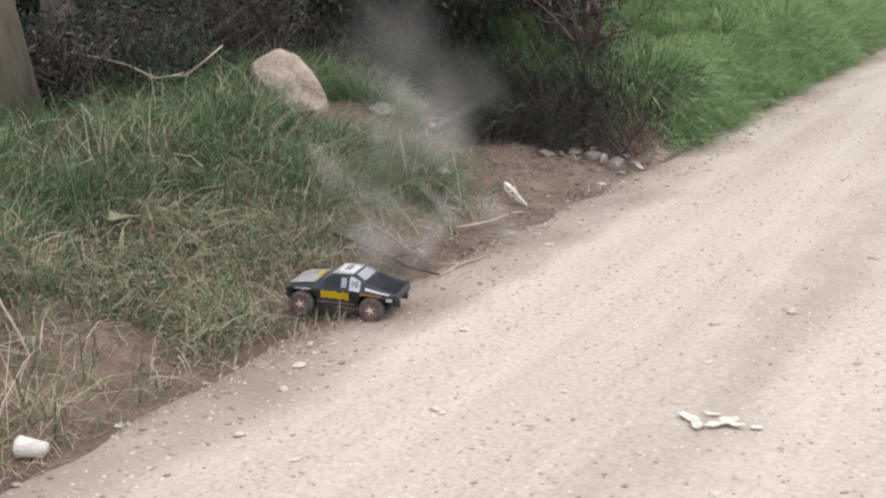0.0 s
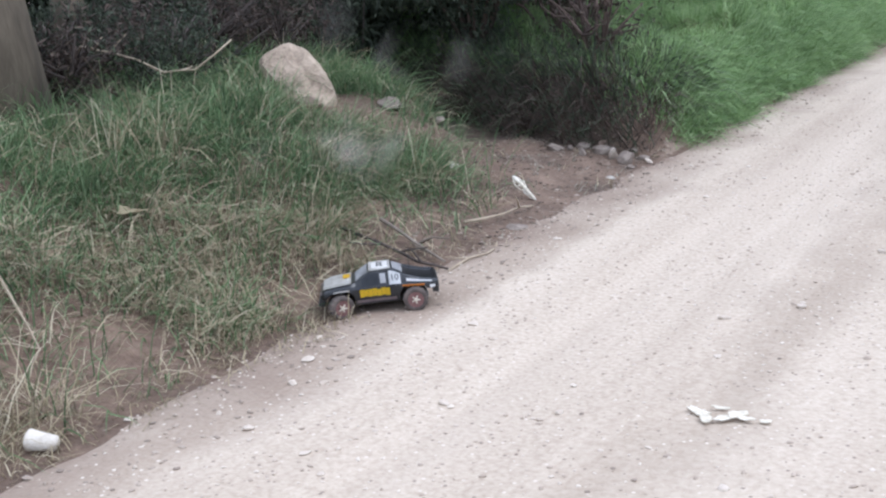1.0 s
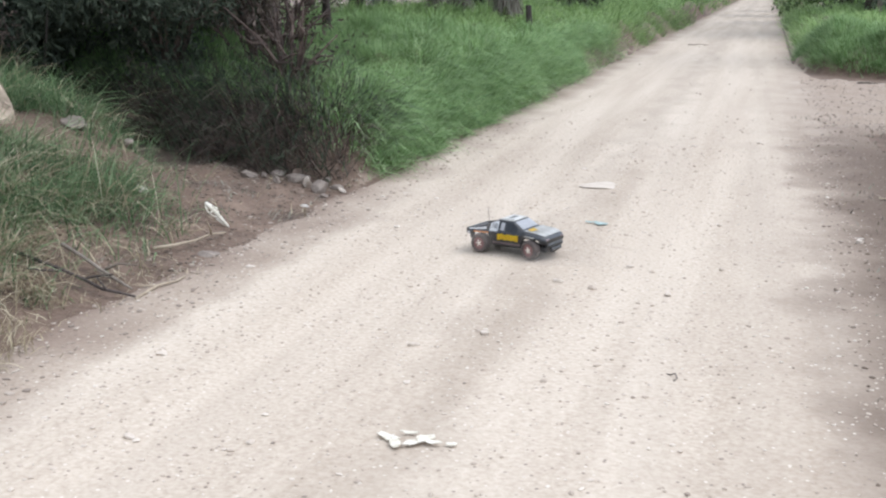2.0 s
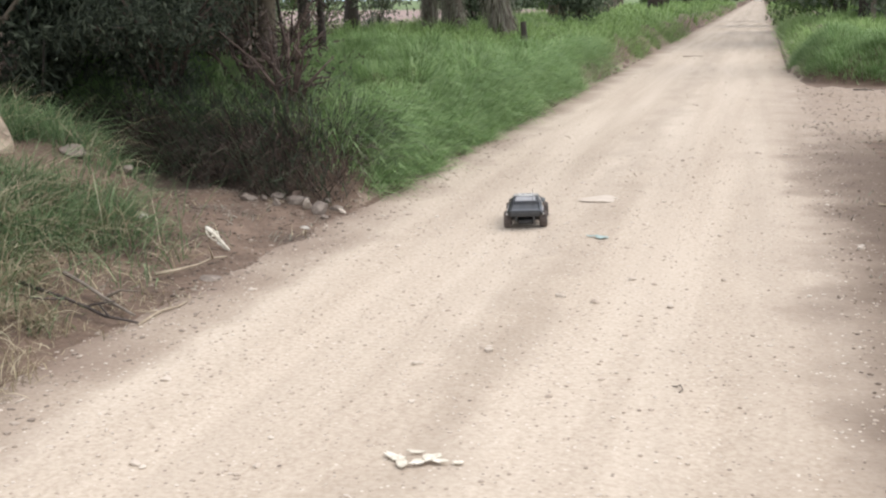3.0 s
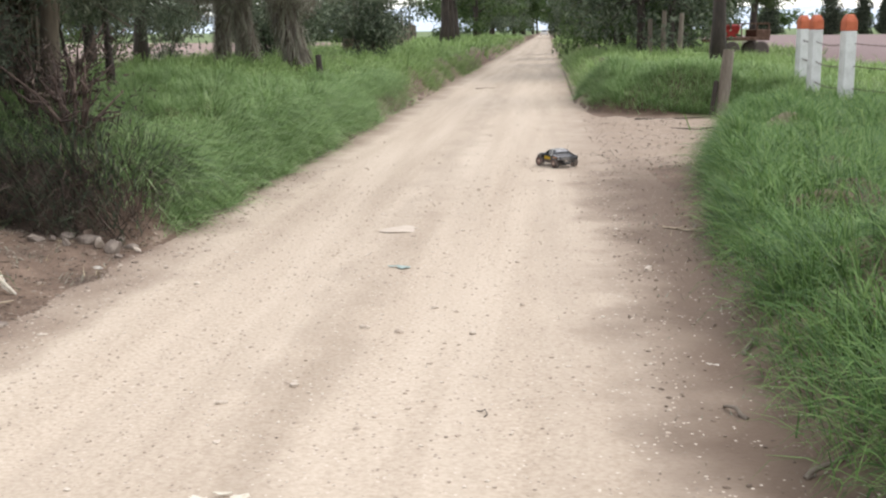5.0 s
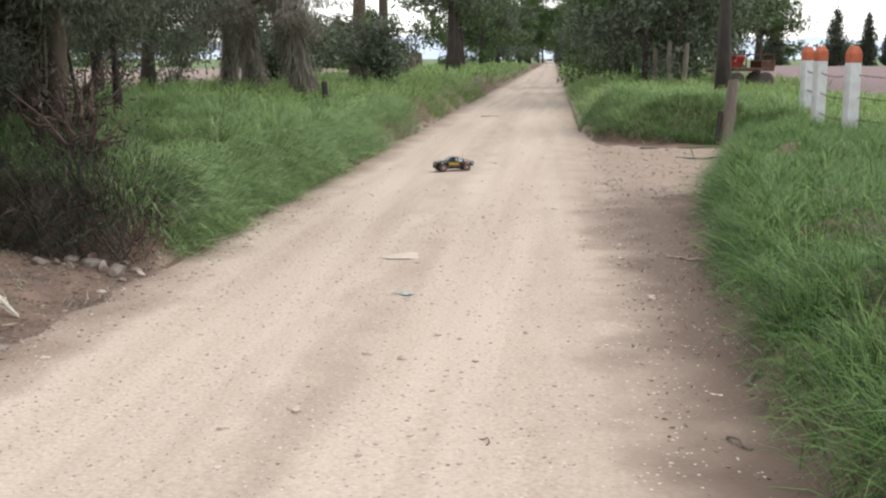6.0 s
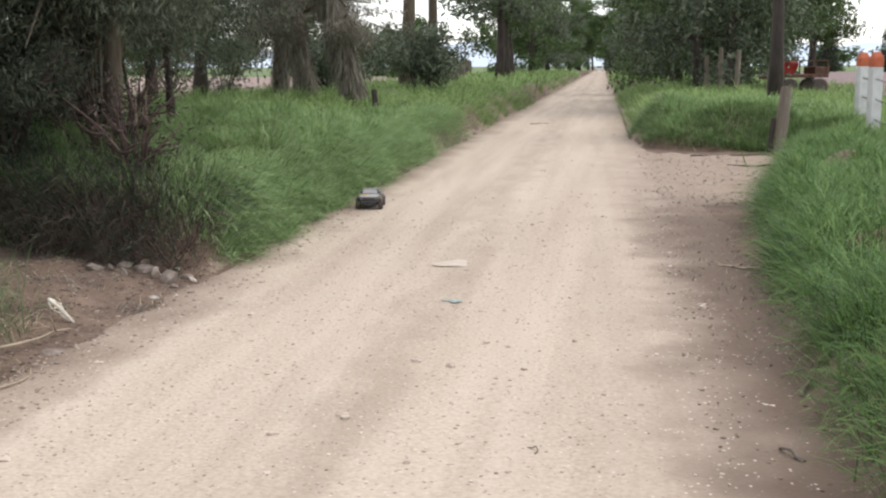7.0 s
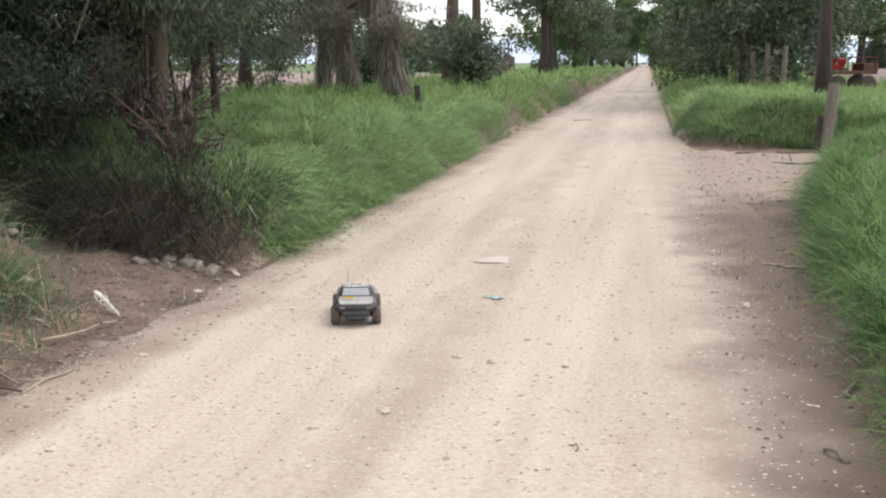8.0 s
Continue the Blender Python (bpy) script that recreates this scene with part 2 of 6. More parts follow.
WOOD = material("weathered_wood", [(0.10, 0.08, 0.06), (0.19, 0.155, 0.12), (0.30, 0.25, 0.20)], scale=5, fine=35, rough=0.9, bump=0.6, depth=0.01, stretch=(1, 1, 0.2))
STRAW = material("pale_dead_wood", [(0.2, 0.155, 0.105), (0.33, 0.26, 0.18), (0.44, 0.36, 0.26)], scale=8, fine=50, rough=0.85, bump=0.3, depth=0.004)
CONCRETE = material("whitewashed_concrete", [(0.42, 0.41, 0.39), (0.58, 0.57, 0.55), (0.7, 0.69, 0.67)], scale=5, fine=45, rough=0.9, bump=0.3, depth=0.005)
ORANGE = material("orange_paint", [(0.36, 0.075, 0.03), (0.46, 0.11, 0.045), (0.54, 0.16, 0.08)], scale=8, fine=50, rough=0.7, bump=0.15, depth=0.003)
WIRE = material("rusty_wire", [(0.07, 0.055, 0.045), (0.14, 0.10, 0.08)], scale=20, fine=80, rough=0.7, bump=0, metal=0.6)
RED = material("red_machine_paint", [(0.3, 0.018, 0.016), (0.42, 0.03, 0.028), (0.48, 0.06, 0.05)], scale=4, fine=30, rough=0.45, bump=0.05)
RUST = material("rusty_steel", [(0.06, 0.035, 0.022), (0.13, 0.07, 0.045), (0.2, 0.13, 0.1)], scale=6, fine=40, rough=0.85, bump=0.3, metal=0.3)
TEAL = material("faded_teal_plastic", [(0.19, 0.27, 0.24), (0.28, 0.36, 0.33), (0.4, 0.47, 0.43)], scale=20, fine=90, rough=0.5, bump=0.1)
HILL = material("hazy_hill", [(0.44, 0.51, 0.58), (0.48, 0.55, 0.62), (0.52, 0.58, 0.65)], scale=0.004, fine=0.03, rough=1.0, bump=0)
BLACK = material("black_body_shell", [(0.007, 0.007, 0.008), (0.013, 0.013, 0.014), (0.045, 0.04, 0.036)], scale=14, fine=90, rough=0.28, bump=0.03)
SILVER = material("dusty_silver_shell", [(0.44, 0.41, 0.36), (0.62, 0.59, 0.54), (0.74, 0.72, 0.68)], scale=16, fine=90, rough=0.22, bump=0.03, metal=0.0)
YELLOW = material("yellow_decal", [(0.72, 0.46, 0.01), (0.82, 0.56, 0.02)], scale=20, fine=90, rough=0.4, bump=0)
DECAL_WHITE = material("white_decal", [(0.72, 0.71, 0.69), (0.82, 0.81, 0.8)], scale=20, fine=90, rough=0.4, bump=0)
DECAL_ORANGE = material("orange_decal", [(0.62, 0.2, 0.02), (0.72, 0.28, 0.04)], scale=20, fine=90, rough=0.4, bump=0)
# window film whose pale colour stands in for the sky reflected in it
GLASS_GLARE = material("sky_glare_window_film", [(0.48, 0.47, 0.47), (0.66, 0.65, 0.65)], scale=10, fine=60, rough=0.15, bump=0)
GLASS_DARK = material("tinted_window_film", [(0.02, 0.022, 0.026), (0.045, 0.048, 0.055)], scale=10, fine=60, rough=0.12, bump=0)
RUBBER = material("dusty_rubber", [(0.04, 0.032, 0.028), (0.085, 0.066, 0.056), (0.16, 0.125, 0.105)], scale=25, fine=120, rough=0.9, bump=0.4, depth=0.003)
RIM_RED = material("dusty_red_rim", [(0.13, 0.055, 0.05), (0.2, 0.10, 0.09)], scale=25, fine=120, rough=0.5, bump=0)
PLASTIC = material("grey_black_plastic", [(0.02, 0.02, 0.02), (0.05, 0.047, 0.044)], scale=25, fine=120, rough=0.6, bump=0.1)
SILL = material("dusty_mauve_sill", [(0.16, 0.115, 0.11), (0.24, 0.18, 0.17)], scale=25, fine=120, rough=0.6, bump=0.1)


# ---- building helpers ----
def part(name, bm, mat, parent=None, label="", smooth=False):
    me = bpy.data.meshes.new(name)
    bm.to_mesh(me)
    bm.free()
    for p in me.polygons:
        p.use_smooth = smooth
    me.materials.append(mat)
    ob = new(name, me)
    if parent:
        ob.parent = parent
    return tagged(ob, label)


def sheet(name, verts, loops, totals, mat, smooth=False, cushion=None):
    """A mesh object from arrays: corners, the loop list, and the corner count of each face."""
    me = bpy.data.meshes.new(name)
    me.vertices.add(len(verts))
    me.vertices.foreach_set("co", np.asarray(verts, np.float32).ravel())
    me.loops.add(len(loops))
    me.loops.foreach_set("vertex_index", np.asarray(loops, np.int32))
    me.polygons.add(len(totals))
    totals = np.asarray(totals, np.int32)
    me.polygons.foreach_set("loop_start", np.r_[0, np.cumsum(totals)[:-1]].astype(np.int32))
    me.polygons.foreach_set("loop_total", totals)
    me.polygons.foreach_set("use_smooth", np.full(len(totals), smooth))
    me.update(calc_edges=True)
    me.validate()
    if cushion is not None:
        me.attributes.new("cushion", "FLOAT_VECTOR", "POINT").data.foreach_set("vector", np.asarray(cushion, np.float32).ravel())
    me.materials.append(mat)
    return new(name, me)


def root(name, m):
    ob = new(name)
    ob.empty_display_size = 0.1
    ob.matrix_basis = m
    return ob


def box(bm, size, at=(0, 0, 0), bevel=0.0, turn=(0, 0, 0), taper=1.0):
    made = bmesh.ops.create_cube(bm, size=1)["verts"]
    for v in made:
        k = taper if v.co.z > 0 else 1
        v.co = Vector((v.co.x * size[0] * k, v.co.y * size[1] * k, v.co.z * size[2]))
    if bevel:
        r = bmesh.ops.bevel(bm, geom=list({e for v in made for e in v.link_edges}), offset=bevel, segments=1, affect="EDGES")
        made = list({v for v in made if v.is_valid} | set(r["verts"]))
    bmesh.ops.transform(bm, matrix=pose(*at, *turn), verts=made)


def tube(bm, pts, radii, seg=8, rough=0.0, seed=0, cap=True):
    """A tapered tube through points."""
    rng = np.random.default_rng(seed)
    pts = [Vector(p) for p in pts]
    rings, side = [], None
    for i, p in enumerate(pts):
        d = (pts[min(i + 1, len(pts) - 1)] - pts[max(i - 1, 0)]).normalized()
        if side is None:
            side = d.orthogonal().normalized()
        side = (side - d * side.dot(d)).normalized()
        up = d.cross(side)
        rings.append([bm.verts.new(p + (side * math.cos(2 * math.pi * k / seg) + up * math.sin(2 * math.pi * k / seg)) * radii[i] * (1 + rough * rng.uniform(-1, 1))) for k in range(seg)])
    for a, b in zip(rings, rings[1:]):
        for k in range(seg):
            bm.faces.new((a[k], a[(k + 1) % seg], b[(k + 1) % seg], b[k]))
    if cap:
        bm.faces.new(rings[0][::-1])
        bm.faces.new(rings[-1])


def sm(t):
    t = np.clip(t, 0, 1)
    return t * t * (3 - 2 * t)


def wave(x, y, k, seed):
    """Smooth wandering value about 0, at wavelength of about 6 / k metres."""
    r = np.random.default_rng(seed)
    out = 0
    for i in range(5):
        a, b, c = r.uniform(-1, 1), r.uniform(-1, 1), r.uniform(0, 6.3)
        out = out + np.sin((a * x + b * y) * k * (1 + 0.5 * i) + c) / (1 + 0.4 * i)
    return out / 3


# ---- the lie of the land ----
def right_edge(y):
    """Where the right verge's grass begins."""
    return np.interp(y, [-20, 6.5, 8.7, 10.9, 13.8, 17, 19.5, 20.3, 20.5, 20.75, 21.1, 21.8, 24, 40, 90, 400], [0.95, 0.98, 1.25, 1.45, 1.95, 2.6, 3.3, 3.6, 2.3, 1.45, 1.02, 0.8, 0.62, 0.58, 0.5, 0.5])


def near_end(u):
    """How far the near bank reaches along the road, at the distance u from the road's border."""
    return np.interp(u, [0, 0.4, 1.0, 1.9, 3.0, 6.0], [5.1, 6.55, 7.15, 7.75, 8.0, 8.2])


def bank_near(x, y):
    u = -3.07 - x + 0.06 * wave(x, y, 3.0, 3)
    return (0.60 * sm(u / 2.0) + 0.16 * sm((u - 1.4) / 2.5)) * sm((near_end(u) - y + 0.1) / np.where(u < 0.6, 0.9, 0.55)) * (u > 0)


def bank_far(x, y):
    u = -2.93 - x + 0.10 * wave(x, y, 2.0, 4)
    edge = 7.8 + 0.38 * np.clip(u, 0, 4)
    return (0.52 * np.sin(1.571 * np.clip(u / 0.62, 0, 1)) + 0.16 * sm((u - 0.4) / 2.5)) * sm((y - edge + 0.15) / 0.6) * (u > 0)


def land(x, y):
    x, y = np.asarray(x, float), np.asarray(y, float)
    u = np.clip(-3.0 - x, 0, None)
    z = 0.016 * wave(x, y * 0.3, 2.2, 1) * sm((6 - np.abs(x + 1)) / 3) * sm((45 - y) / 25)
    z = z - 0.018 * np.exp(-((x + 1.75) / 0.28) ** 2) - 0.014 * np.exp(-((x + 0.15) / 0.28) ** 2)
    gully = 0.05 * sm(u / 0.5) + 0.25 * sm((u - 1.0) / 3)
    z = z + np.maximum(np.maximum(gully * (x < -3), bank_near(x, y)), bank_far(x, y))
    v = x - right_edge(y)
    verge = 0.26 * np.sin(1.571 * np.clip(v / 0.6, 0, 1)) + 0.1 * sm((v - 1) / 3)
    mound = (0.44 * np.sin(1.571 * np.clip(v / 0.7, 0, 1)) + 0.12 * sm((v - 0.5) / 1.5) + 0.16 * wave(x, y, 2.6, 19) * sm(v / 0.8)) * sm((y - 20.3) / 1.15) * sm((5.4 - x) / 1.3) + 0.3 * sm((y - 20.35) / 1.0) * sm((x - 4.1) / 1.3)
    mound = mound + 0.3 * np.exp(-((x - 2.35) / 0.75) ** 2 - ((y - 21.5) / 0.65) ** 2) + 0.34 * np.exp(-((x - 1.45) / 0.6) ** 2 - ((y - 23.6) / 1.0) ** 2)
    z = z + np.where(y < 20.4, verge * sm((20.4 - y) / 0.5 + 0.2), 0) * (v > 0) + mound * (v > 0)
    hump = np.clip(wave(x, y, 4.2, 15), 0, 1) * (0.34 * sm((-3.1 - x) / 0.3) * sm((y - 8.6) / 1.2) + 0.26 * sm((v - 0.05) / 0.4))
    path = sm((y - 12.8) / 1.2) * sm((20.6 - y) / 0.5) * sm((x - 0.5) / 0.5) * (v < 0.3)
    z = z + hump * (np.abs(x) < 12) + path * (0.05 * wave(x * 0.4, y, 5.0, 16) + 0.035 * wave(x, y, 11.0, 17))
    bump = 0.055 * wave(x, y, 3.2, 7) + 0.035 * wave(x, y, 7.0, 8)
    off = np.maximum(sm((-3.0 - x) / 0.8), sm(v / 0.8))
    z = z + bump * off * (np.abs(x) < 60)
    flat = np.maximum(sm((-x - 8) / 6), sm((x - 6) / 6))
    return z * (1 - flat) + flat * (0.35 + 0.1 * wave(x, y, 0.15, 9))


def spread(lo, hi, step, far_lo, far_hi, growth=1.22):
    a = list(np.arange(lo, hi + step / 2, step))
    s, p = step, hi
    while p < far_hi:
        s *= growth
        p += s
        a.append(p)
    s, p = step, lo
    while p > far_lo:
        s *= growth
        p -= s
        a.insert(0, p)
    return np.array(a)


def grid(xs, ys, height):
    X, Y = np.meshgrid(xs, ys)
    V = np.stack([X, Y, height(X, Y)], -1).reshape(-1, 3)
    w = len(xs)
    i = (np.arange(len(ys) - 1)[:, None] * w + np.arange(w - 1)[None, :]).ravel()
    return V, np.stack([i, i + 1, i + 1 + w, i + w], 1).ravel(), np.full(len(i), 4)


def road_inside(x, y):
    """Distance inside the ragged border of the driven gravel."""
    left = x + 2.93 + 0.10 * wave(x, y, 4.0, 21) + 0.05 * wave(x, y, 14.0, 22)
    right = np.interp(y, [-20, 12.5, 14.5, 18.5, 20.4, 400], [1.0, 1.15, 3.2, 3.6, 0.75, 0.65]) - x + 0.10 * wave(x, y, 4.0, 23) + 0.05 * wave(x, y, 14.0, 24)
    return np.minimum(left, right)


def road_height(x, y):
    return land(x, y) + 0.022 * np.clip(road_inside(x, y) / 0.2, -1, 0.6)


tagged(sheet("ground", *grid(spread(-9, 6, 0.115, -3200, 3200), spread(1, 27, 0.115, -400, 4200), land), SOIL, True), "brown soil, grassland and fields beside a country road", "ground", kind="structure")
tagged(sheet("road", *grid(np.arange(-3.3, 4.2, 0.075), spread(1.5, 24, 0.075, -40, 900, 1.1), road_height), ROAD, True), "pale packed gravel country road with faint wheel tracks", "road", kind="structure")


# ---- grass ----
def blades(name, spots, length, width, mat, label, seed, lean=(0.1, 0.7), curl=(0.4, 1.4), downhill=0.5, comb=0.8, uneven=0.35, coarse=False, radial=0.0):
    """Bent, tapered blades standing on the land in tufts, each tuft combed its own way."""
    x, y, tuft = spots
    r = np.random.default_rng(seed)
    n = len(x)
    z = land(x, y) - 0.02
    groups = int(tuft.max()) + 1
    grow = np.exp(r.normal(0, uneven, groups))[tuft] * (1 + 0.35 * wave(x, y, 1.7, seed + 3))
    L = np.clip(length * r.uniform(0.5, 1.25, n) * grow, 0.04, length * 1.65)
    slope = np.stack([land(x - 0.15, y) - land(x + 0.15, y), land(x, y - 0.15) - land(x, y + 0.15)], 1) / 0.3
    az, own = r.uniform(0, 2 * np.pi, n), r.uniform(0, 2 * np.pi, groups)[tuft]
    d = np.stack([np.cos(az) + comb * np.cos(own), np.sin(az) + comb * np.sin(own)], 1) + downhill * 2.2 * slope
    spill, bulge = 1.0, np.c_[1.1 * slope, np.ones(n)] + r.normal(0, 0.16, (n, 3))
    if radial:
        # a tussock: upright in the middle, falling outwards all round
        many = np.maximum(np.bincount(tuft, minlength=groups), 1)
        off = np.stack([x - (np.bincount(tuft, x, groups) / many)[tuft], y - (np.bincount(tuft, y, groups) / many)[tuft]], 1)
        far = np.linalg.norm(off, axis=1)
        far = far / ((np.bincount(tuft, far, groups) / many)[tuft] + 1e-6)
        d = d + radial * off / (np.linalg.norm(off, axis=1)[:, None] + 1e-6) * np.minimum(far, 1.5)[:, None]
        bulge[:, :2] += 0.5 * off / (np.linalg.norm(off, axis=1)[:, None] + 1e-6) * np.minimum(far, 1.5)[:, None]
        spill = 0.35 + 0.55 * np.minimum(far, 1.7)
        L = L * (1.18 - 0.22 * np.minimum(far, 2))
    d /= np.linalg.norm(d, axis=1)[:, None] + 1e-6
    d3 = np.c_[d, np.zeros(n)]
    up = np.array([0, 0, 1.0])
    a = r.uniform(*lean, n) * r.uniform(0.5, 1.4, groups)[tuft] * spill
    b = a + r.uniform(*curl, n)
    P = [np.c_[x, y, z]]
    for k in range(3):
        t = (a + (b - a) * k / 2)[:, None]
        P.append(P[-1] + (L / 3)[:, None] * (np.sin(t) * d3 + np.cos(t) * up))
    ground = land(P[3][:, 0], P[3][:, 1]) + 0.01
    P[3][:, 2] = np.maximum(P[3][:, 2], ground)
    s = np.c_[-d[:, 1], d[:, 0], r.normal(0, 0.3, n)] * (width * r.uniform(0.6, 1.3, n))[:, None] / 2
    V = np.stack([P[0] - s, P[0] + s, P[1] - s * 0.9, P[1] + s * 0.9, P[2] - s * 0.6, P[2] + s * 0.6, P[3]], 1).reshape(-1, 3)
    f, totals, per = np.array([0, 1, 3, 2, 2, 3, 5, 4, 4, 5, 6]), [4, 4, 3], 7
    if coarse:
        V = np.stack([P[0] - s, P[0] + s, P[2] - s * 0.8, P[2] + s * 0.8, P[3]], 1).reshape(-1, 3)
        f, totals, per = np.array([0, 1, 3, 2, 2, 3, 4]), [4, 3], 5
    loops = (np.arange(n)[:, None] * per + f).ravel()
    bulge /= np.linalg.norm(bulge, axis=1)[:, None]
    return tagged(sheet(name, V, loops, np.tile(totals, n), mat, cushion=np.repeat(bulge, per, 0)), label, "grass", kind="stuff")


def scatter(n, x0, x1, y0, y1, seed, keep, tuft=0.0, per=16):
    """Random places in a rectangle, thinned by keep(x, y) in 0..1; with tuft, drawn together into tufts, whose numbers come third."""
    r = np.random.default_rng(seed)
    x, y = r.uniform(x0, x1, n), r.uniform(y0, y1, n)
    c = r.integers(0, max(1, n // per), n)
    if tuft:
        cx, cy, cs = r.uniform(x0, x1, n // per + 1), r.uniform(y0, y1, n // per + 1), tuft * r.uniform(0.5, 1.8, n // per + 1)
        x, y = cx[c] + r.normal(0, 1, n) * cs[c], cy[c] + r.normal(0, 1, n) * cs[c]
    ok = r.uniform(0, 1, n) < keep(x, y)
    return (x[ok], y[ok], c[ok]) if tuft else (x[ok], y[ok])


def on_near(x, y):
    u = -3.0 - x + 0.10 * wave(x, y, 4.0, 31)
    bare = 0.88 * sm((wave(x, y, 2.6, 33) - 0.12 - 0.4 * sm((u - 0.5) / 0.6)) / 0.25) * (u < 1.9)
    crumbled = np.maximum(0.85 * sm((y - near_end(u) + 0.75) / 0.3) * sm((0.75 - u) / 0.3), 0.85 * sm((y - near_end(u) + 0.55 + 0.35 * wave(x, y, 4, 39)) / 0.3) * sm((1.9 - u) / 0.3))
    ledge = 1 - sm(1.6 - np.hypot((x + 4.82) / 0.32, (y - 6.3) / 0.42))
    trampled = 0.9 * sm(2 - 1.5 * np.hypot((x + 3.12) / 0.42, (y - 3.95) / 0.36))
    scuffed = np.maximum(0.85 * sm(2 - 1.5 * np.hypot((x + 3.55) / 0.42, (y - 2.8) / 0.5) + 0.5 * wave(x, y, 6, 29)), 0.8 * sm(2 - 1.5 * np.hypot((x + 4.3) / 0.55, (y - 6.5) / 0.32) + 0.6 * wave(x, y, 6, 28)))
    brush = 0.93 * sm((u - 2.45 + 0.25 * wave(x, y, 2, 38)) / 0.35) * sm((6.9 - y) / 0.5)
    return sm((u + 0.02) / 0.22) * sm((near_end(u) - 0.1 - y) / 0.2) * (1 - bare) * (1 - crumbled) * ledge * (1 - brush) * (1 - trampled) * (1 - scuffed)


def lower(x, y):
    """1 on the dry, trampled foot of the near bank, 0 higher up."""
    u = -3.0 - x
    return sm((2.0 + 0.45 * wave(x, y, 2.0, 34) - 0.33 * (y - 2.5) - u) / 0.8)


def on_far(x, y):
    u = -2.95 - x + 0.10 * wave(x, y, 4.0, 35)
    cut = 0.9 * sm((0.36 - u + 0.12 * wave(x, y, 3, 40)) / 0.2) * sm((y - 18) / 1.5) * sm((26 - y) / 2)
    shade = 0.92 * sm((u - 0.35) / 0.4) * sm((9.1 - y + 0.3 * wave(x, y, 2, 36)) / 1.3)
    return sm((u + 0.12) / 0.14) * sm((y - 8.0 - 0.38 * np.clip(u, 0, 4)) / 0.35) * (1 - cut) * (1 - shade)


def on_brow(x, y):
    u = -2.95 - x + 0.10 * wave(x, y, 4.0, 35)
    return on_far(x, y) * sm((0.75 - u) / 0.3)


def on_right(x, y):
    v = x - right_edge(y) + 0.12 * wave(x, y, 4.0, 37)
    return sm(v / 0.25)


def straw_share(x, y):
    return on_near(x, y) * lower(x, y)


blades("bank_grass", scatter(100000, -7.6, -2.95, 1.5, 8.2, 41, lambda x, y: on_near(x, y) * (1 - 0.62 * lower(x, y)), 0.10, 60), 0.31, 0.0065, GREEN, "long uncut green grass hanging down a roadside bank", 51, (0.35, 1.2), (0.4, 1.5), downhill=0.8, comb=0.7, radial=1.3)
blades("withered_bank_grass", scatter(58000, -6.0, -2.95, 1.5, 6.2, 42, straw_share, 0.06), 0.19, 0.005, DRY, "dry straw-coloured grass matted at the foot of the bank", 52, (0.5, 1.5), (0.4, 1.4), uneven=0.5)
blades("withered_blades", scatter(15000, -7.5, -3, 1.5, 8.0, 43, lambda x, y: on_near(x, y) * 0.7, 0.08), 0.38, 0.0055, DRY, "dry stalks mixed among the green bank grass", 53, (0.4, 1.3), (0.4, 1.4), downhill=0.7)
blades("verge_grass", scatter(200000, -8.5, -2.9, 7.6, 19.0, 44, on_far, 0.15, 100), 0.24, 0.0065, TURF, "lush green grass hanging in cushions on the bank beyond the gully", 54, (0.3, 1.25), (0.6, 1.7), downhill=0.9, comb=0.7, coarse=True, radial=1.6, uneven=0.25)
blades("hanging_brow_grass", scatter(90000, -3.9, -2.75, 8.3, 24.0, 90, on_brow, 0.11, 60), 0.34, 0.0075, TURF, "long green grass hanging over the bank's foot", 91, (0.5, 1.2), (0.7, 1.7), downhill=1.0, comb=0.6, radial=1.3, coarse=True)
blades("hanging_edge_grass", scatter(40000, 0.8, 3.9, 3.0, 20.6, 92, lambda x, y: on_right(x, y) * sm((0.7 - (x - right_edge(y))) / 0.3), 0.12, 60), 0.36, 0.0075, THICK, "long green grass hanging over the verge's edge", 93, (0.5, 1.2), (0.7, 1.7), downhill=1.0, comb=0.6, radial=1.3)


def on_face(x, y):
    return sm((-3.0 - x) / 0.2) * sm((y - 7.62 + 0.38 * (x + 3)) / 0.25)


blades("shaded_grass", scatter(24000, -6.5, -2.95, 7.6, 11.0, 45, lambda x, y: on_face(x, y) * (0.25 + 0.75 * sm((y - 8.3) / 1.0)) * sm((10.0 - y) / 1.4), 0.08), 0.40, 0.008, SHADE, "grass hanging over a bank face, darkened in colour for its shade", 55, (0.3, 1.2), (0.5, 1.7), downhill=0.9, coarse=True)
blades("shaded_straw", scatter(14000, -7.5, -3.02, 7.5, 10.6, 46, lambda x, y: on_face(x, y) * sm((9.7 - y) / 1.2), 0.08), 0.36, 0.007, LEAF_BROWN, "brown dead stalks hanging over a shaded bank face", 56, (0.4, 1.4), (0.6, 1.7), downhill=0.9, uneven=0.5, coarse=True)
blades("gully_weeds", scatter(900, -4.6, -2.95, 6.2, 8.4, 65, lambda x, y: 0.5 * (land(x, y) < 0.35), 0.06), 0.09, 0.006, DRY, "sparse dead weeds on the gully floor", 65, (0.7, 1.5), (0.1, 0.6))
blades("border_weeds", scatter(5200, -3.2, -2.62, 1.6, 5.2, 66, lambda x, y: 0.55 * sm((-2.72 - x + 0.2 * wave(x, y, 4, 67)) / 0.3), 0.05), 0.11, 0.005, DRY, "short straw on the road's crumbling border", 66, (0.4, 1.4), (0.3, 1.2))
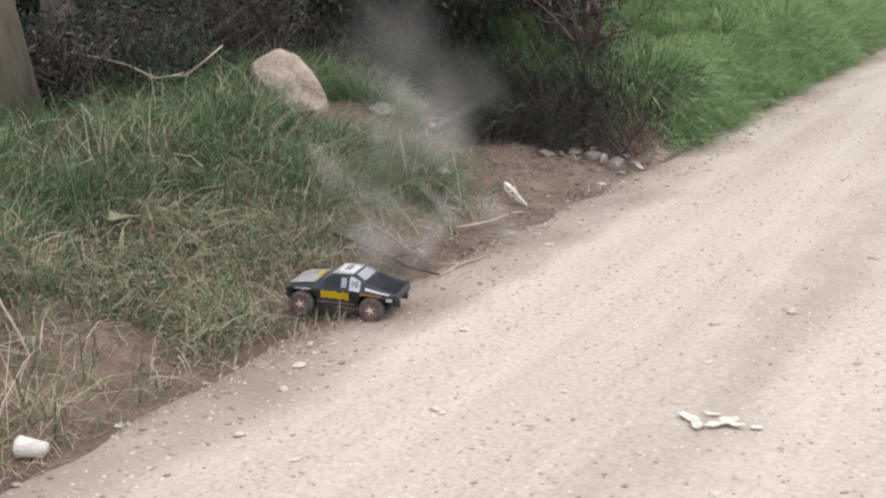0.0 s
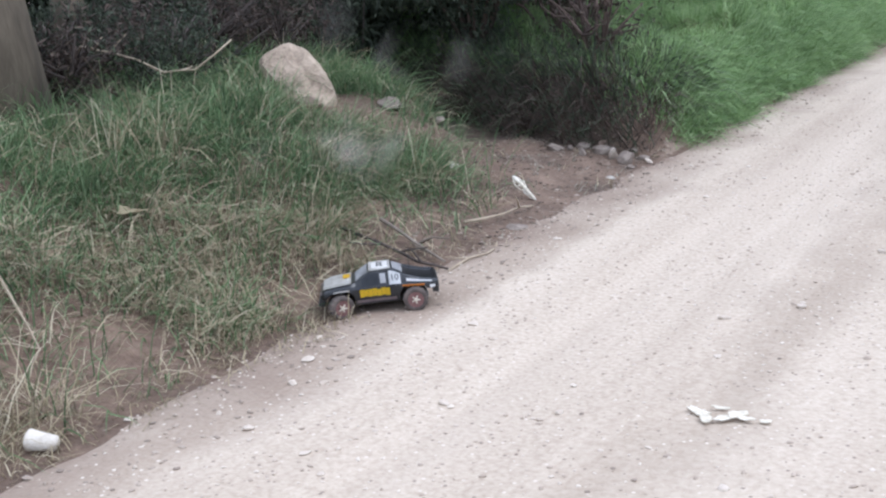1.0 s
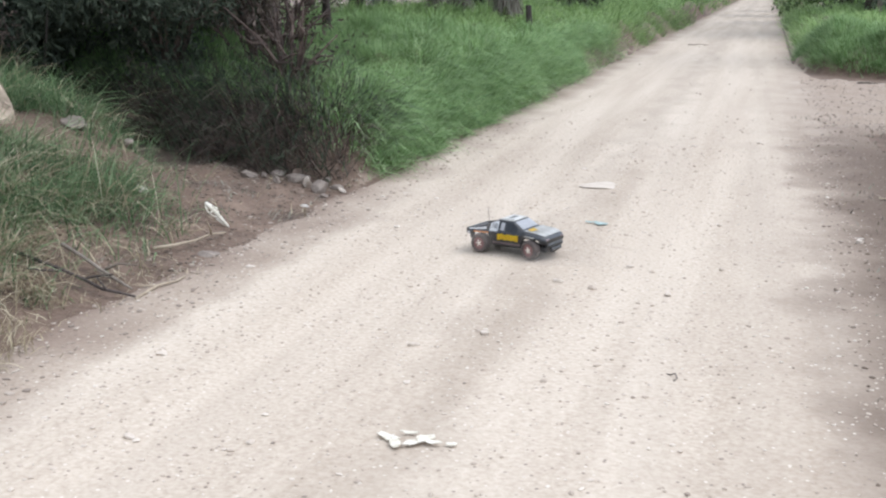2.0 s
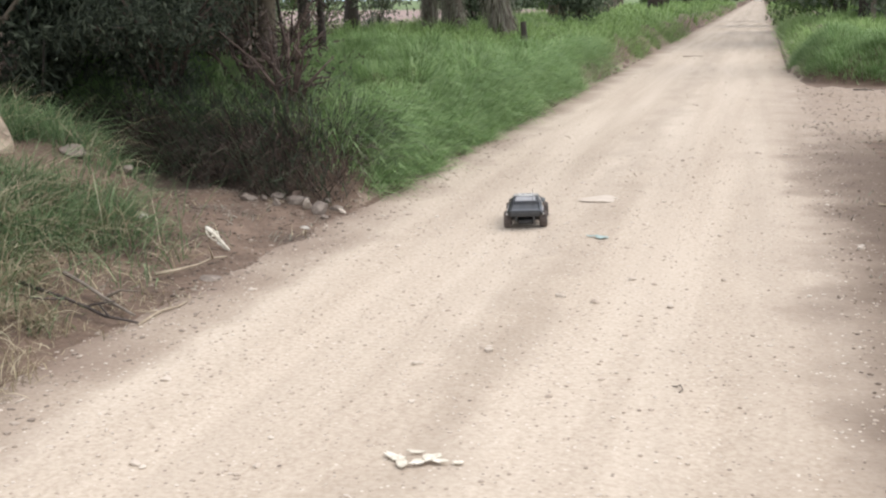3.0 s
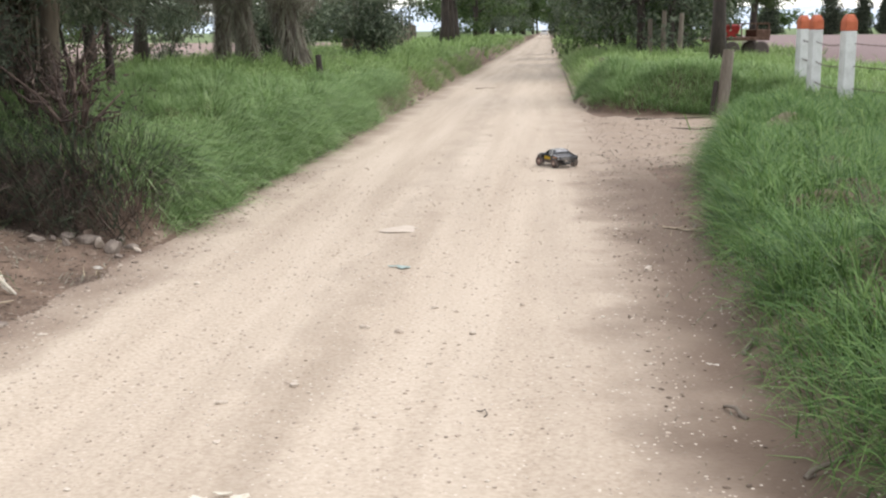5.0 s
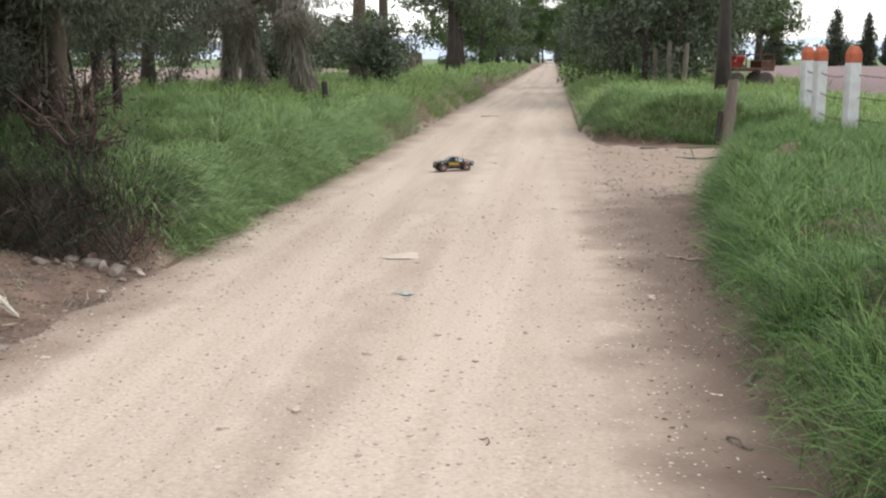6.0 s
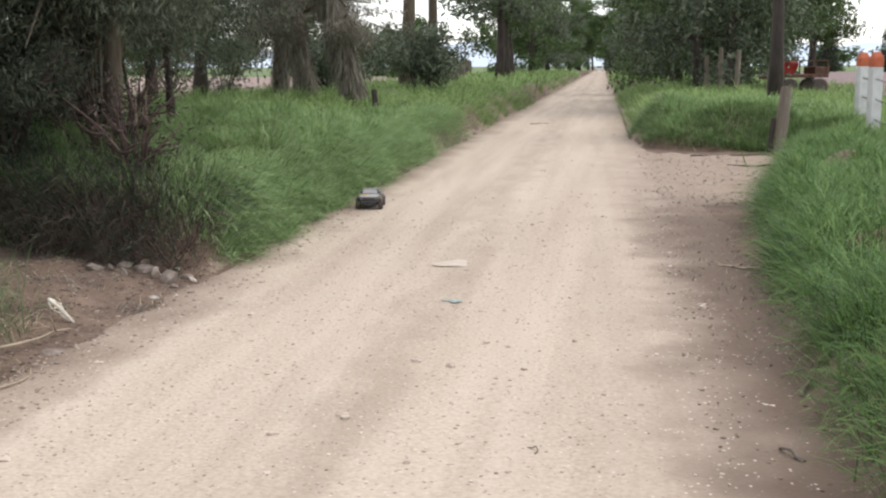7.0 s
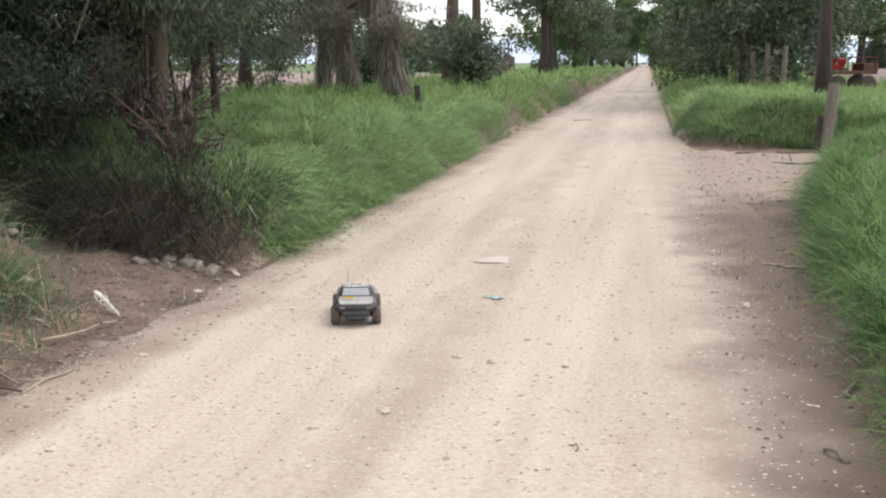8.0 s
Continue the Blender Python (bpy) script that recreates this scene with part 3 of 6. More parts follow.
blades("distant_verge_grass", scatter(100000, -12, -2.85, 19.0, 48.0, 47, on_far, 0.24, 80), 0.3, 0.014, LUSH, "bright green grass along the verge farther down the road", 57, (0.3, 1.1), (0.5, 1.6), coarse=True, comb=0.6, radial=1.5, downhill=0.8, uneven=0.25)
blades("farthest_verge_grass", scatter(16000, -12, -2.7, 48.0, 150.0, 48, lambda x, y: sm((-2.8 - x) / 0.4), 0.4), 0.42, 0.05, LUSH, "bright green grass along the distant verge", 58, coarse=True)
blades("thick_verge_grass", scatter(170000, 0.85, 5.6, 3.0, 20.6, 49, lambda x, y: on_right(x, y) * sm((3.4 - (x - right_edge(y))) / 2), 0.14, 100), 0.32, 0.0065, THICK, "thick green grass on the verge before a field fence", 59, (0.2, 1.1), (0.6, 1.9), downhill=0.7, comb=0.6, radial=1.5, uneven=0.25)
blades("mound_grass", scatter(80000, 0.5, 5.5, 20.3, 25.0, 50, on_right, 0.17, 110), 0.24, 0.009, TURF, "tall green grass on a mound beside the road", 60, (0.3, 1.2), (0.5, 1.6), coarse=True, downhill=0.8, comb=0.6, radial=1.6, uneven=0.25)
blades("meadow_grass", scatter(40000, 0.5, 9.0, 25.0, 50.0, 64, on_right, 0.2), 0.38, 0.017, LUSH, "bright green grass between the road and a field", 64, (0.4, 1.1), (0.4, 1.4), coarse=True)
blades("distant_mound_grass", scatter(16000, 0.45, 12, 50.0, 150.0, 62, on_right, 0.4), 0.45, 0.05, LUSH, "green grass along the distant field side", 62, coarse=True)
blades("field_edge_grass", scatter(11000, 3.4, 9.5, 13.0, 45.0, 63, lambda x, y: np.ones_like(x), 0.2), 0.3, 0.02, LUSH, "green grass in front of a ploughed field", 63, coarse=True)


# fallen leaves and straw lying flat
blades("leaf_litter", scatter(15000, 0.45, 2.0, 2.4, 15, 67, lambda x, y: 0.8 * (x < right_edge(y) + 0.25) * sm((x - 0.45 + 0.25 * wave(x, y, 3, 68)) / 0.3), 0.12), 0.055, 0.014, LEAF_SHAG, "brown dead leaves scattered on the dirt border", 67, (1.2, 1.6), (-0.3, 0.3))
blades("straw_litter", scatter(800, 0.5, 3.2, 2.4, 20, 69, lambda x, y: 0.7 * (x < right_edge(y) + 0.2), 0.15), 0.07, 0.006, DRY, "pale bits of straw scattered on the dirt border", 69, (1.3, 1.6), (-0.2, 0.2))
blades("gully_litter", scatter(2400, -4.6, -2.8, 4.6, 8.4, 70, lambda x, y: 0.8 * (land(x, y) < 0.35), 0.12), 0.06, 0.010, LEAF_SHAG, "dead leaves and twigs on the gully floor", 70, (1.2, 1.6), (-0.3, 0.3))


# ---- loose stones ----
def stones(name, x, y, size, mat, label, seed, sink=0.25, height=None):
    r = np.random.default_rng(seed)
    bm = bmesh.new()
    bmesh.ops.create_icosphere(bm, subdivisions=1, radius=1)
    base = np.array([v.co[:] for v in bm.verts])
    tri = np.array([[v.index for v in f.verts] for f in bm.faces])
    bm.free()
    n = len(x)
    s = size * np.minimum(np.exp(r.normal(0, 0.45, n)), 1.9)
    stretch = np.stack([r.uniform(0.8, 1.5, n), r.uniform(0.7, 1.1, n), r.uniform(0.28, 0.6, n)], 1)
    V = base[None] * stretch[:, None] * (1 + r.uniform(-0.38, 0.32, (n, len(base), 1)))
    a = r.uniform(0, 6.3, n)
    c, q = np.cos(a)[:, None], np.sin(a)[:, None]
    V = np.stack([V[..., 0] * c - V[..., 1] * q, V[..., 0] * q + V[..., 1] * c, V[..., 2]], -1) * s[:, None, None]
    z = (height or road_height)(x, y) + s * stretch[:, 2] * (0.6 - sink)
    V += np.stack([x, y, z], 1)[:, None]
    loops = (np.arange(n)[:, None, None] * len(base) + tri[None]).ravel()
    return tagged(sheet(name, V.reshape(-1, 3), loops, np.full(n * len(tri), 3), mat), label, "stones", kind="stuff")


def on_road(x, y):
    return (road_inside(x, y) > -0.12) * (1 - 0.97 * sm((x - 0.45) / 0.3)) * (0.55 + 0.45 * sm(0.5 + wave(x, y, 2.5, 71)))


stones("gravel", *scatter(8500, -3.1, 1.3, 1.8, 11, 72, on_road), 0.0054, PEBBLE, "pale gravel stones strewn over the road", 73)
stones("coarse_gravel", *scatter(300, -3.1, 1.4, 2.0, 14, 74, on_road), 0.013, PEBBLE, "coarse pale stones strewn over the road", 75)
stones("dark_gravel", *scatter(900, -3.1, 1.3, 1.8, 13, 76, on_road), 0.0056, PEBBLE_DARK, "small dark clods strewn over the road", 77)
stones("distant_gravel", *scatter(430, -3, 3.3, 10, 34, 78, on_road), 0.009, PEBBLE_DARK, "dark clods strewn over the far road", 79)
stones("border_gravel", *scatter(1500, -3.25, -2.5, 1.8, 12, 80, lambda x, y: 0.8 + 0 * x), 0.0085, PEBBLE_DARK, "gravel swept to the road's grassy border", 81)
stones("gully_rubble", *scatter(3200, -4.4, -2.75, 5.0, 8.4, 82, lambda x, y: (land(x, y) < 0.3) * 0.9), 0.0085, CRUMB, "stones and crumbs of earth in the gully", 83, height=land)
stones("path_crumbs", *scatter(2200, 0.6, 3.6, 12.5, 20.4, 86, lambda x, y: (x < right_edge(y) + 0.1) * 0.8), 0.012, PEBBLE_DARK, "clods of earth on a field path", 87)
stones("verge_crumbs", *scatter(1500, 0.45, 1.9, 2.5, 14, 84, lambda x, y: (x < right_edge(y) + 0.2) * 0.9), 0.0068, CRUMB, "crumbs and dead leaves along the dirt border", 85)


# ---- trees and shrubs ----
def leaves(clumps, count, size, mat, parent, name, seed, slim=0.38, droop=0.3):
    """Folded leaves gathered in uneven clumps; clumps: centre and three radii."""
    if size < 0.13:
        count, size, slim = int(count * 1.5), size * 1.25, slim * 0.62
    r = np.random.default_rng(seed)
    c = np.array([k[0] for k in clumps], float)
    rad = np.array([k[1] for k in clumps], float)
    w = rad.prod(1) ** 0.6
    who = r.choice(len(clumps), count, p=w / w.sum())
    d = r.normal(0, 1, (count, 3))
    d /= np.linalg.norm(d, axis=1)[:, None]
    P = c[who] + d * rad[who] * (r.uniform(0, 1, count) ** 0.45)[:, None]
    # twigs pull the leaves together, so that gaps open
    tw = c[who] + (np.round((P - c[who]) / (rad[who] * 0.42)) * rad[who] * 0.42)
    P = P * 0.55 + (tw + r.normal(0, 0.05, (count, 3))) * 0.45
    s = size * r.uniform(0.6, 1.4, count)[:, None]
    a = r.normal(0, 1, (count, 3)) - np.array([0, 0, droop * 2])
    a /= np.linalg.norm(a, axis=1)[:, None]
    b = np.cross(a, r.normal(0, 1, (count, 3)))
    b /= np.linalg.norm(b, axis=1)[:, None]
    n = np.cross(a, b)
    V = np.stack([P, P + a * s * 0.5 + b * s * slim * 0.5 + n * s * 0.08, P + a * s, P + a * s * 0.5 - b * s * slim * 0.5 + n * s * 0.08], 1).reshape(-1, 3)
    f = np.array([0, 1, 2, 0, 2, 3])
    puff = (P - c[who]) / rad[who] + np.array([0.0, 0.0, 0.25]) + r.normal(0, 0.2, (count, 3))
    puff /= np.linalg.norm(puff, axis=1)[:, None]
    ob = sheet(name, V, (np.arange(count)[:, None] * 4 + f).ravel(), np.full(count * 2, 3), mat, cushion=np.repeat(puff, 4, 0))
    ob.parent = parent
    return ob


def tree(at, height, radius, bark, leaf, label, seed, crown_from=0.3, crown_r=1.6, count=7000, size=0.10, lean=(0, 0), limbs=9, clump=0.55, name="tree", slim=0.38, droop=0.3, stems=1, rough=0.12, top=1.0, skirt=None, shag=None):
    """A tapered trunk with limbs that end in clumps of leaves."""
    r = np.random.default_rng(seed)
    x, y = at
    base = root(name, pose(x, y, float(land(x, y)) - 0.05))
    bm = bmesh.new()
    clumps = []
    for s in range(stems):
        off = Vector((r.normal(0, radius * 1.3), r.normal(0, radius * 1.3), 0)) if stems > 1 else Vector()
        lx, ly = (lean[0] + r.normal(0, 0.08), lean[1] + r.normal(0, 0.08)) if stems > 1 else lean
        pts, rad = [], []
        for i in range(11):
            t = i / 10
            pts.append(off + Vector((lx * height * t + 0.04 * height * math.sin(3 * t + seed + s) * t, ly * height * t + 0.03 * height * math.cos(2.5 * t + seed + s) * t, height * t)))
            rad.append(radius * (1.0 if stems == 1 else 0.6) * ((1.35 if i == 0 else 1.08 if i == 1 else 1) * (1 - 0.86 * t) + 0.008))
        tube(bm, pts, rad, 12, rough, seed + s)
        for k in range(limbs):
            t = crown_from + (0.97 * top - crown_from) * (k + r.uniform(0, 0.9)) / limbs
            i = min(9, int(t * 10))
            start = pts[i].lerp(pts[i + 1], t * 10 - i)
            az = r.uniform(0, 6.28)
            reach = crown_r * r.uniform(0.6, 1.1) * (1 - 0.5 * max(0, t - 0.4))
            out = Vector((math.cos(az), math.sin(az), 0))
            mid = start + out * reach * 0.5 + Vector((0, 0, reach * r.uniform(0.1, 0.4)))
            end = start + out * reach + Vector((0, 0, reach * r.uniform(-0.25, 0.5) - droop * 0.4))
            lr = rad[i] * 0.35
            tube(bm, [start, mid, end], [lr, lr * 0.6, lr * 0.2], 6, 0.1, seed + k)
            for q in (0.45, 0.75, 1.0):
                p = (start.lerp(mid, q * 2) if q < 0.5 else mid.lerp(end, q * 2 - 1)) + Vector(r.normal(0, 0.18, 3)) * clump
                cr = clump * r.uniform(0.6, 1.25)
                clumps.append((p[:], (cr, cr, cr * r.uniform(0.5, 0.9))))
    for z0, z1, reach, many, cr in filter(None, (skirt, shag)):
        for k in range(many):
            az, q, z = r.uniform(0, 6.28), reach * r.uniform(0.25, 1.0), r.uniform(z0, z1)
            i = min(9, int(z / height * 10) + 1)
            tip = Vector((pts[i].x + math.cos(az) * q, pts[i].y + math.sin(az) * q, z))
            tube(bm, [pts[i], pts[i].lerp(tip, 0.5) + Vector((0, 0, 0.2 * q)), tip], [radius * 0.14, radius * 0.1, 0.008], 5, 0.1, k)
            for g in (0.55, 0.8, 1.0):
                c2 = cr * r.uniform(0.5, 1.2)
                p = pts[i].lerp(tip, g) + Vector((0, 0, 0.25 * q * (1 - g)))
                clumps.append(((p + Vector(r.normal(0, 0.3, 3)) * cr)[:], (c2, c2, c2 * r.uniform(0.5, 1.0))))
    part("trunk", bm, bark, base, smooth=True)
    if shag:
        # dead strands that hang down round the trunk
        many = 3200
        z = r.uniform(0.25, 4.2, many)
        k = np.minimum(z / height * 10, 9.99)
        px, py = np.interp(k, range(11), [p.x for p in pts]), np.interp(k, range(11), [p.y for p in pts])
        az, out = r.uniform(0, 6.28, many), radius * (0.9 + 0.9 * r.uniform(0, 1, many) ** 2)
        A = np.c_[px + np.cos(az) * out, py + np.sin(az) * out, z]
        drop = r.uniform(0.2, 0.75, many)
        B = A + np.c_[np.cos(az) * 0.07, np.sin(az) * 0.07, -drop * 0.5] + r.normal(0, 0.03, (many, 3))
        C = A + np.c_[np.cos(az) * 0.05, np.sin(az) * 0.05, -drop] + r.normal(0, 0.05, (many, 3))
        w = np.c_[-np.sin(az), np.cos(az), 0 * az] * r.uniform(0.004, 0.011, many)[:, None]
        V = np.stack([A - w * 0.5, A + w * 0.5, B - w, B + w, C], 1).reshape(-1, 3)
        fringe = sheet("dead_growth", V, (np.arange(many)[:, None] * 5 + np.array([0, 1, 3, 2, 2, 3, 4])).ravel(), np.tile([4, 3], many), LEAF_SHAG)
        fringe.parent = base
        tagged(fringe, "brown dead strands hanging round the trunk")
    leaves(clumps, count, size, leaf, base, "crown", seed, slim, droop)
    return tagged(base, label, "tree" if name == "tree" else "shrub")


def shrub(at, height, width, leaf, label, seed, count=5000, size=0.07, bark=BARK_DARK, stems=8, slim=0.4, rise=0.15, name="shrub", bare=0.0):
    """Stems that fan out of one root, with leaves along them."""
    r = np.random.default_rng(seed)
    x, y = at
    base = root(name, pose(x, y, float(land(x, y)) - 0.04))
    bm = bmesh.new()
    clumps = []
    for k in range(stems):
        az, out = r.uniform(0, 6.28), width * r.uniform(0.3, 1.0)
        h = height * r.uniform(0.55, 1.0)
        tip = Vector((math.cos(az) * out, math.sin(az) * out, h))
        mid = tip * 0.5 + Vector((0, 0, h * 0.12)) + Vector(r.normal(0, 0.06, 3))
        st = Vector((math.cos(az) * 0.08, math.sin(az) * 0.08, 0))
        tube(bm, [st, mid, tip], [0.02, 0.014, 0.005], 6, 0.1, k)
        for j in range(2):
            a2 = az + r.normal(0, 0.9)
            e2 = mid + Vector((math.cos(a2) * out * 0.5, math.sin(a2) * out * 0.5, h * r.uniform(0.1, 0.4)))
            tube(bm, [mid, mid.lerp(e2, 0.5) + Vector(r.normal(0, 0.04, 3)), e2], [0.013, 0.009, 0.004], 5, 0.1, k)
            if r.uniform() > bare:
                clumps.append((e2[:], (width * 0.28,) * 3))
        for q in np.linspace(rise, 1, 3):
            if r.uniform() > bare:
                p = st.lerp(mid, q * 2) if q < 0.5 else mid.lerp(tip, q * 2 - 1)
                cr = width * r.uniform(0.2, 0.42)
                clumps.append(((p + Vector(r.normal(0, 0.08, 3)))[:], (cr, cr, cr * 0.8)))
    part("branchwork", bm, bark, base, smooth=True)
    leaves(clumps or [((0, 0, height * 0.8), (width, width, 0.2))], count, size, leaf, base, "foliage", seed, slim)
    return tagged(base, label, "shrub")


# the grove behind the bank
tree((-6.05, 4.5), 8, 0.23, BARK, LEAF_DARK, "thick grey-brown tree trunk on the grassy bank", 101, 0.45, 2.0, 10000, 0.062, slim=0.3)
tree((-6.95, 5.9), 7, 0.12, BARK, LEAF_DARK, "slim grey-brown tree behind the grassy bank", 102, 0.45, 1.6, 8000, 0.062)
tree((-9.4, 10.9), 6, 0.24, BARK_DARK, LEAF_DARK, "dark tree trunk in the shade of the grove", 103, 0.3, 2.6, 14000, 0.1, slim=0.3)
tree((-6.1, 11.9), 6.5, 0.22, BARK, LEAF_DARK_LIT, "dense dark tree with several shaggy stems on the bank", 104, 0.16, 2.3, 42000, 0.062, limbs=8, stems=5, clump=0.75, rough=0.25, skirt=(0.8, 3.2, 2.4, 38, 0.52), slim=0.3)
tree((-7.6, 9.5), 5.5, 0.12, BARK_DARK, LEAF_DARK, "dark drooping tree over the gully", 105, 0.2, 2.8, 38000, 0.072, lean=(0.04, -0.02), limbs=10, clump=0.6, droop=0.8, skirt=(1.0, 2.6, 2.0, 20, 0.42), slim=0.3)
tree((-5.0, 10.9), 5, 0.10, BARK, LEAF_DARK_LIT, "dark stem with drooping branches on the shaded bank", 114, 0.25, 2.1, 17000, 0.066, limbs=9, clump=0.55, droop=0.8, skirt=(1.2, 2.6, 1.3, 14, 0.4), slim=0.3)
tree((-10.6, 14.5), 6.5, 0.2, BARK, LEAF_DARK_LIT, "dark tree deep in the grove", 106, 0.1, 2.4, 15000, 0.09, limbs=12, clump=0.8, skirt=(0.8, 3.0, 2.4, 18, 0.6), slim=0.3)
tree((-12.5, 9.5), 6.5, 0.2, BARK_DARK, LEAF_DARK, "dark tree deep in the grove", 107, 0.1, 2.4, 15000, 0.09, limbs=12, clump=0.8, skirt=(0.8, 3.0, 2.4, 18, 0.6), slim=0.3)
tree((-8.6, 16.5), 6, 0.16, BARK, LEAF_DARK_LIT, "dark tree with low branches behind a sapling", 115, 0.2, 2.2, 28000, 0.066, limbs=10, clump=0.7, skirt=(1.0, 3.2, 2.1, 20, 0.5), slim=0.3)
tree((-13.5, 18.5), 9, 0.2, BARK_DARK, LEAF_GREY, "grey-green tree behind the grove", 108, 0.12, 2.4, 13000, 0.1, limbs=12, clump=0.8, skirt=(0.8, 3.4, 2.4, 16, 0.7), slim=0.3)
tree((-8.6, 20.5), 6.5, 0.12, BARK_DARK, LEAF_GREY, "grey-green tree with low hanging branches", 109, 0.16, 2.0, 34000, 0.066, limbs=12, clump=0.6, droop=0.7, skirt=(0.9, 3.4, 2.2, 24, 0.45), slim=0.3)
tree((-6.0, 15.0), 5, 0.055, BARK_DARK, LEAF_GREY, "thin-stemmed sapling with sparse grey-green leaves", 110, 0.24, 1.2, 18000, 0.053, limbs=12, clump=0.42, skirt=(1.0, 2.6, 1.3, 12, 0.34), slim=0.3)
tree((-6.35, 14.6), 3.6, 0.03, BARK_DARK, LEAF_GREY, "thin leaning sapling on the grassy bank", 111, 0.35, 0.7, 3600, 0.050, lean=(-0.12, 0), limbs=7, clump=0.3, slim=0.3)
shrub((-6.0, 12.3), 2.2, 0.7, LEAF_BROWN, "bare reddish twiggy shrub under a dark tree", 112, 260, 0.06, BARK_RED, 12, bare=0.5)
shrub((-7.1, 13.5), 2.6, 0.9, LEAF_BROWN, "bare reddish twiggy shrub on the bank", 116, 300, 0.06, BARK_RED, 12, bare=0.5)
for k, (sx_, sy_, sh) in enumerate(((-6.3, 12.9, 3.2), (-6.9, 14.6, 3.4), (-7.7, 15.6, 3.4), (-5.5, 11.6, 3.0))):
    shrub((sx_, sy_), sh, 0.75, LEAF_GREY, "fan of slim bare brown stems with few leaves", 240 + k, 900, 0.07, BARK, 15, bare=0.65)
shrub((-4.6, 9.9), 1.1, 0.8, LEAF_BROWN, "withered shrub hanging over the shaded bank", 113, 420, 0.06, BARK_RED, 14, bare=0.3)
shrub((-4.0, 9.1), 0.8, 0.6, LEAF_BROWN, "withered shrub hanging over the shaded bank", 117, 380, 0.05, BARK_RED, 14, bare=0.3)
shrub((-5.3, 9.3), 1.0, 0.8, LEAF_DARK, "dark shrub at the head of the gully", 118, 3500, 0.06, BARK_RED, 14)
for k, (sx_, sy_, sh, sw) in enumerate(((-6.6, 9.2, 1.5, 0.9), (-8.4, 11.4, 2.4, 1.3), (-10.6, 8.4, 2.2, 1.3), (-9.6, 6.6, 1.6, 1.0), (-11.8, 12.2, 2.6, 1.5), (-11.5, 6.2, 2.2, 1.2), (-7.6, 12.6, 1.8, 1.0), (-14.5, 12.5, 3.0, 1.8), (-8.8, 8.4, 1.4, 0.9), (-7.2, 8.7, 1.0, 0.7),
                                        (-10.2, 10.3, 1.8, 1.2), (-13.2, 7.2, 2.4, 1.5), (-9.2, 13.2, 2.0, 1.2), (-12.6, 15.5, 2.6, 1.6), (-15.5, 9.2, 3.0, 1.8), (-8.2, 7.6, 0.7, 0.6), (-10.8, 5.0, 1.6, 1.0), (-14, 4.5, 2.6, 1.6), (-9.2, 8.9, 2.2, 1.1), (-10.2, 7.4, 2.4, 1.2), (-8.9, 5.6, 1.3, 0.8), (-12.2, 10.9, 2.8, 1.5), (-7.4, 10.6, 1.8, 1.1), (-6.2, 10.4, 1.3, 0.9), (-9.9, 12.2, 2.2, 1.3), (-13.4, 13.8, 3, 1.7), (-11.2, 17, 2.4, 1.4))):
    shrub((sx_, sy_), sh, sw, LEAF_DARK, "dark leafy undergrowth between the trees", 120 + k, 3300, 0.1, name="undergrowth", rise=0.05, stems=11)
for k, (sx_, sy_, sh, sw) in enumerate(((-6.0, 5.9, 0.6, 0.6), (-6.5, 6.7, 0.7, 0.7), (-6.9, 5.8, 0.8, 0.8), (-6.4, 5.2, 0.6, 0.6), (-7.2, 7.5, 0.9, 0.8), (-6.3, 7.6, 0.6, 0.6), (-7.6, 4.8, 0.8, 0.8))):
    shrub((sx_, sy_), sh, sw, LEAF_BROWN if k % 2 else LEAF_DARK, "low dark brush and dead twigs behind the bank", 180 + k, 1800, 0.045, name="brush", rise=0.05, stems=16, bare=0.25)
for k, (sx_, sy_, sh, sw) in enumerate(((-16, 46, 3.0, 3.0), (-20, 50, 3.4, 3.5), (-13, 52, 2.6, 2.4), (-25, 55, 3.6, 4), (-10.5, 47, 2.0, 2.0), (-31, 60, 4, 4.5), (-17, 34, 2.0, 2.0), (-22, 30, 2.2, 2.2), (-28, 44, 3, 3.4), (-38, 62, 4, 5))):
    shrub((sx_, sy_), sh, sw, LEAF_GREEN if k % 2 else LEAF_GREY, "leafy bushes along the edge of a ploughed field", 190 + k, 3200, 0.2, name="field_bush", rise=0.03, stems=12)
# the leaning, shaggy pair and what stands behind it
tree((-6.5, 24.6), 9, 0.14, BARK_RED, LEAF_SHAG, "leaning tree trunk covered in shaggy dead growth", 150, 0.22, 2.2, 18000, 0.068, lean=(-0.2, 0), limbs=9, clump=0.7, droop=0.8, rough=0.3, skirt=(1.2, 3.6, 1.3, 14, 0.36), shag=(0.9, 3.8, 0.35, 26, 0.16), slim=0.3)
tree((-4.95, 22.6), 9, 0.18, BARK_RED, LEAF_SHAG, "thick leaning tree trunk covered in shaggy dead growth", 151, 0.22, 2.3, 18000, 0.068, lean=(-0.3, 0.05), limbs=9, clump=0.7, droop=0.8, rough=0.3, skirt=(1.2, 3.6, 1.2, 14, 0.34), shag=(0.9, 3.8, 0.35, 26, 0.16), slim=0.3)
tree((-7.6, 25.8), 8, 0.1, BARK_RED, LEAF_SHAG, "slim shaggy tree behind two leaning ones", 132, 0.25, 2.0, 20000, 0.068, limbs=9, droop=0.8, skirt=(1.2, 3.6, 1.6, 14, 0.45), shag=(0.9, 3.6, 0.35, 20, 0.16))
tree((-10.2, 27.5), 9, 0.16, BARK_DARK, LEAF_GREY, "grey-green tree behind the leaning ones", 152, 0.2, 2.3, 16000, 0.1, limbs=10, clump=0.7, skirt=(0.9, 4.6, 2.3, 20, 0.6))
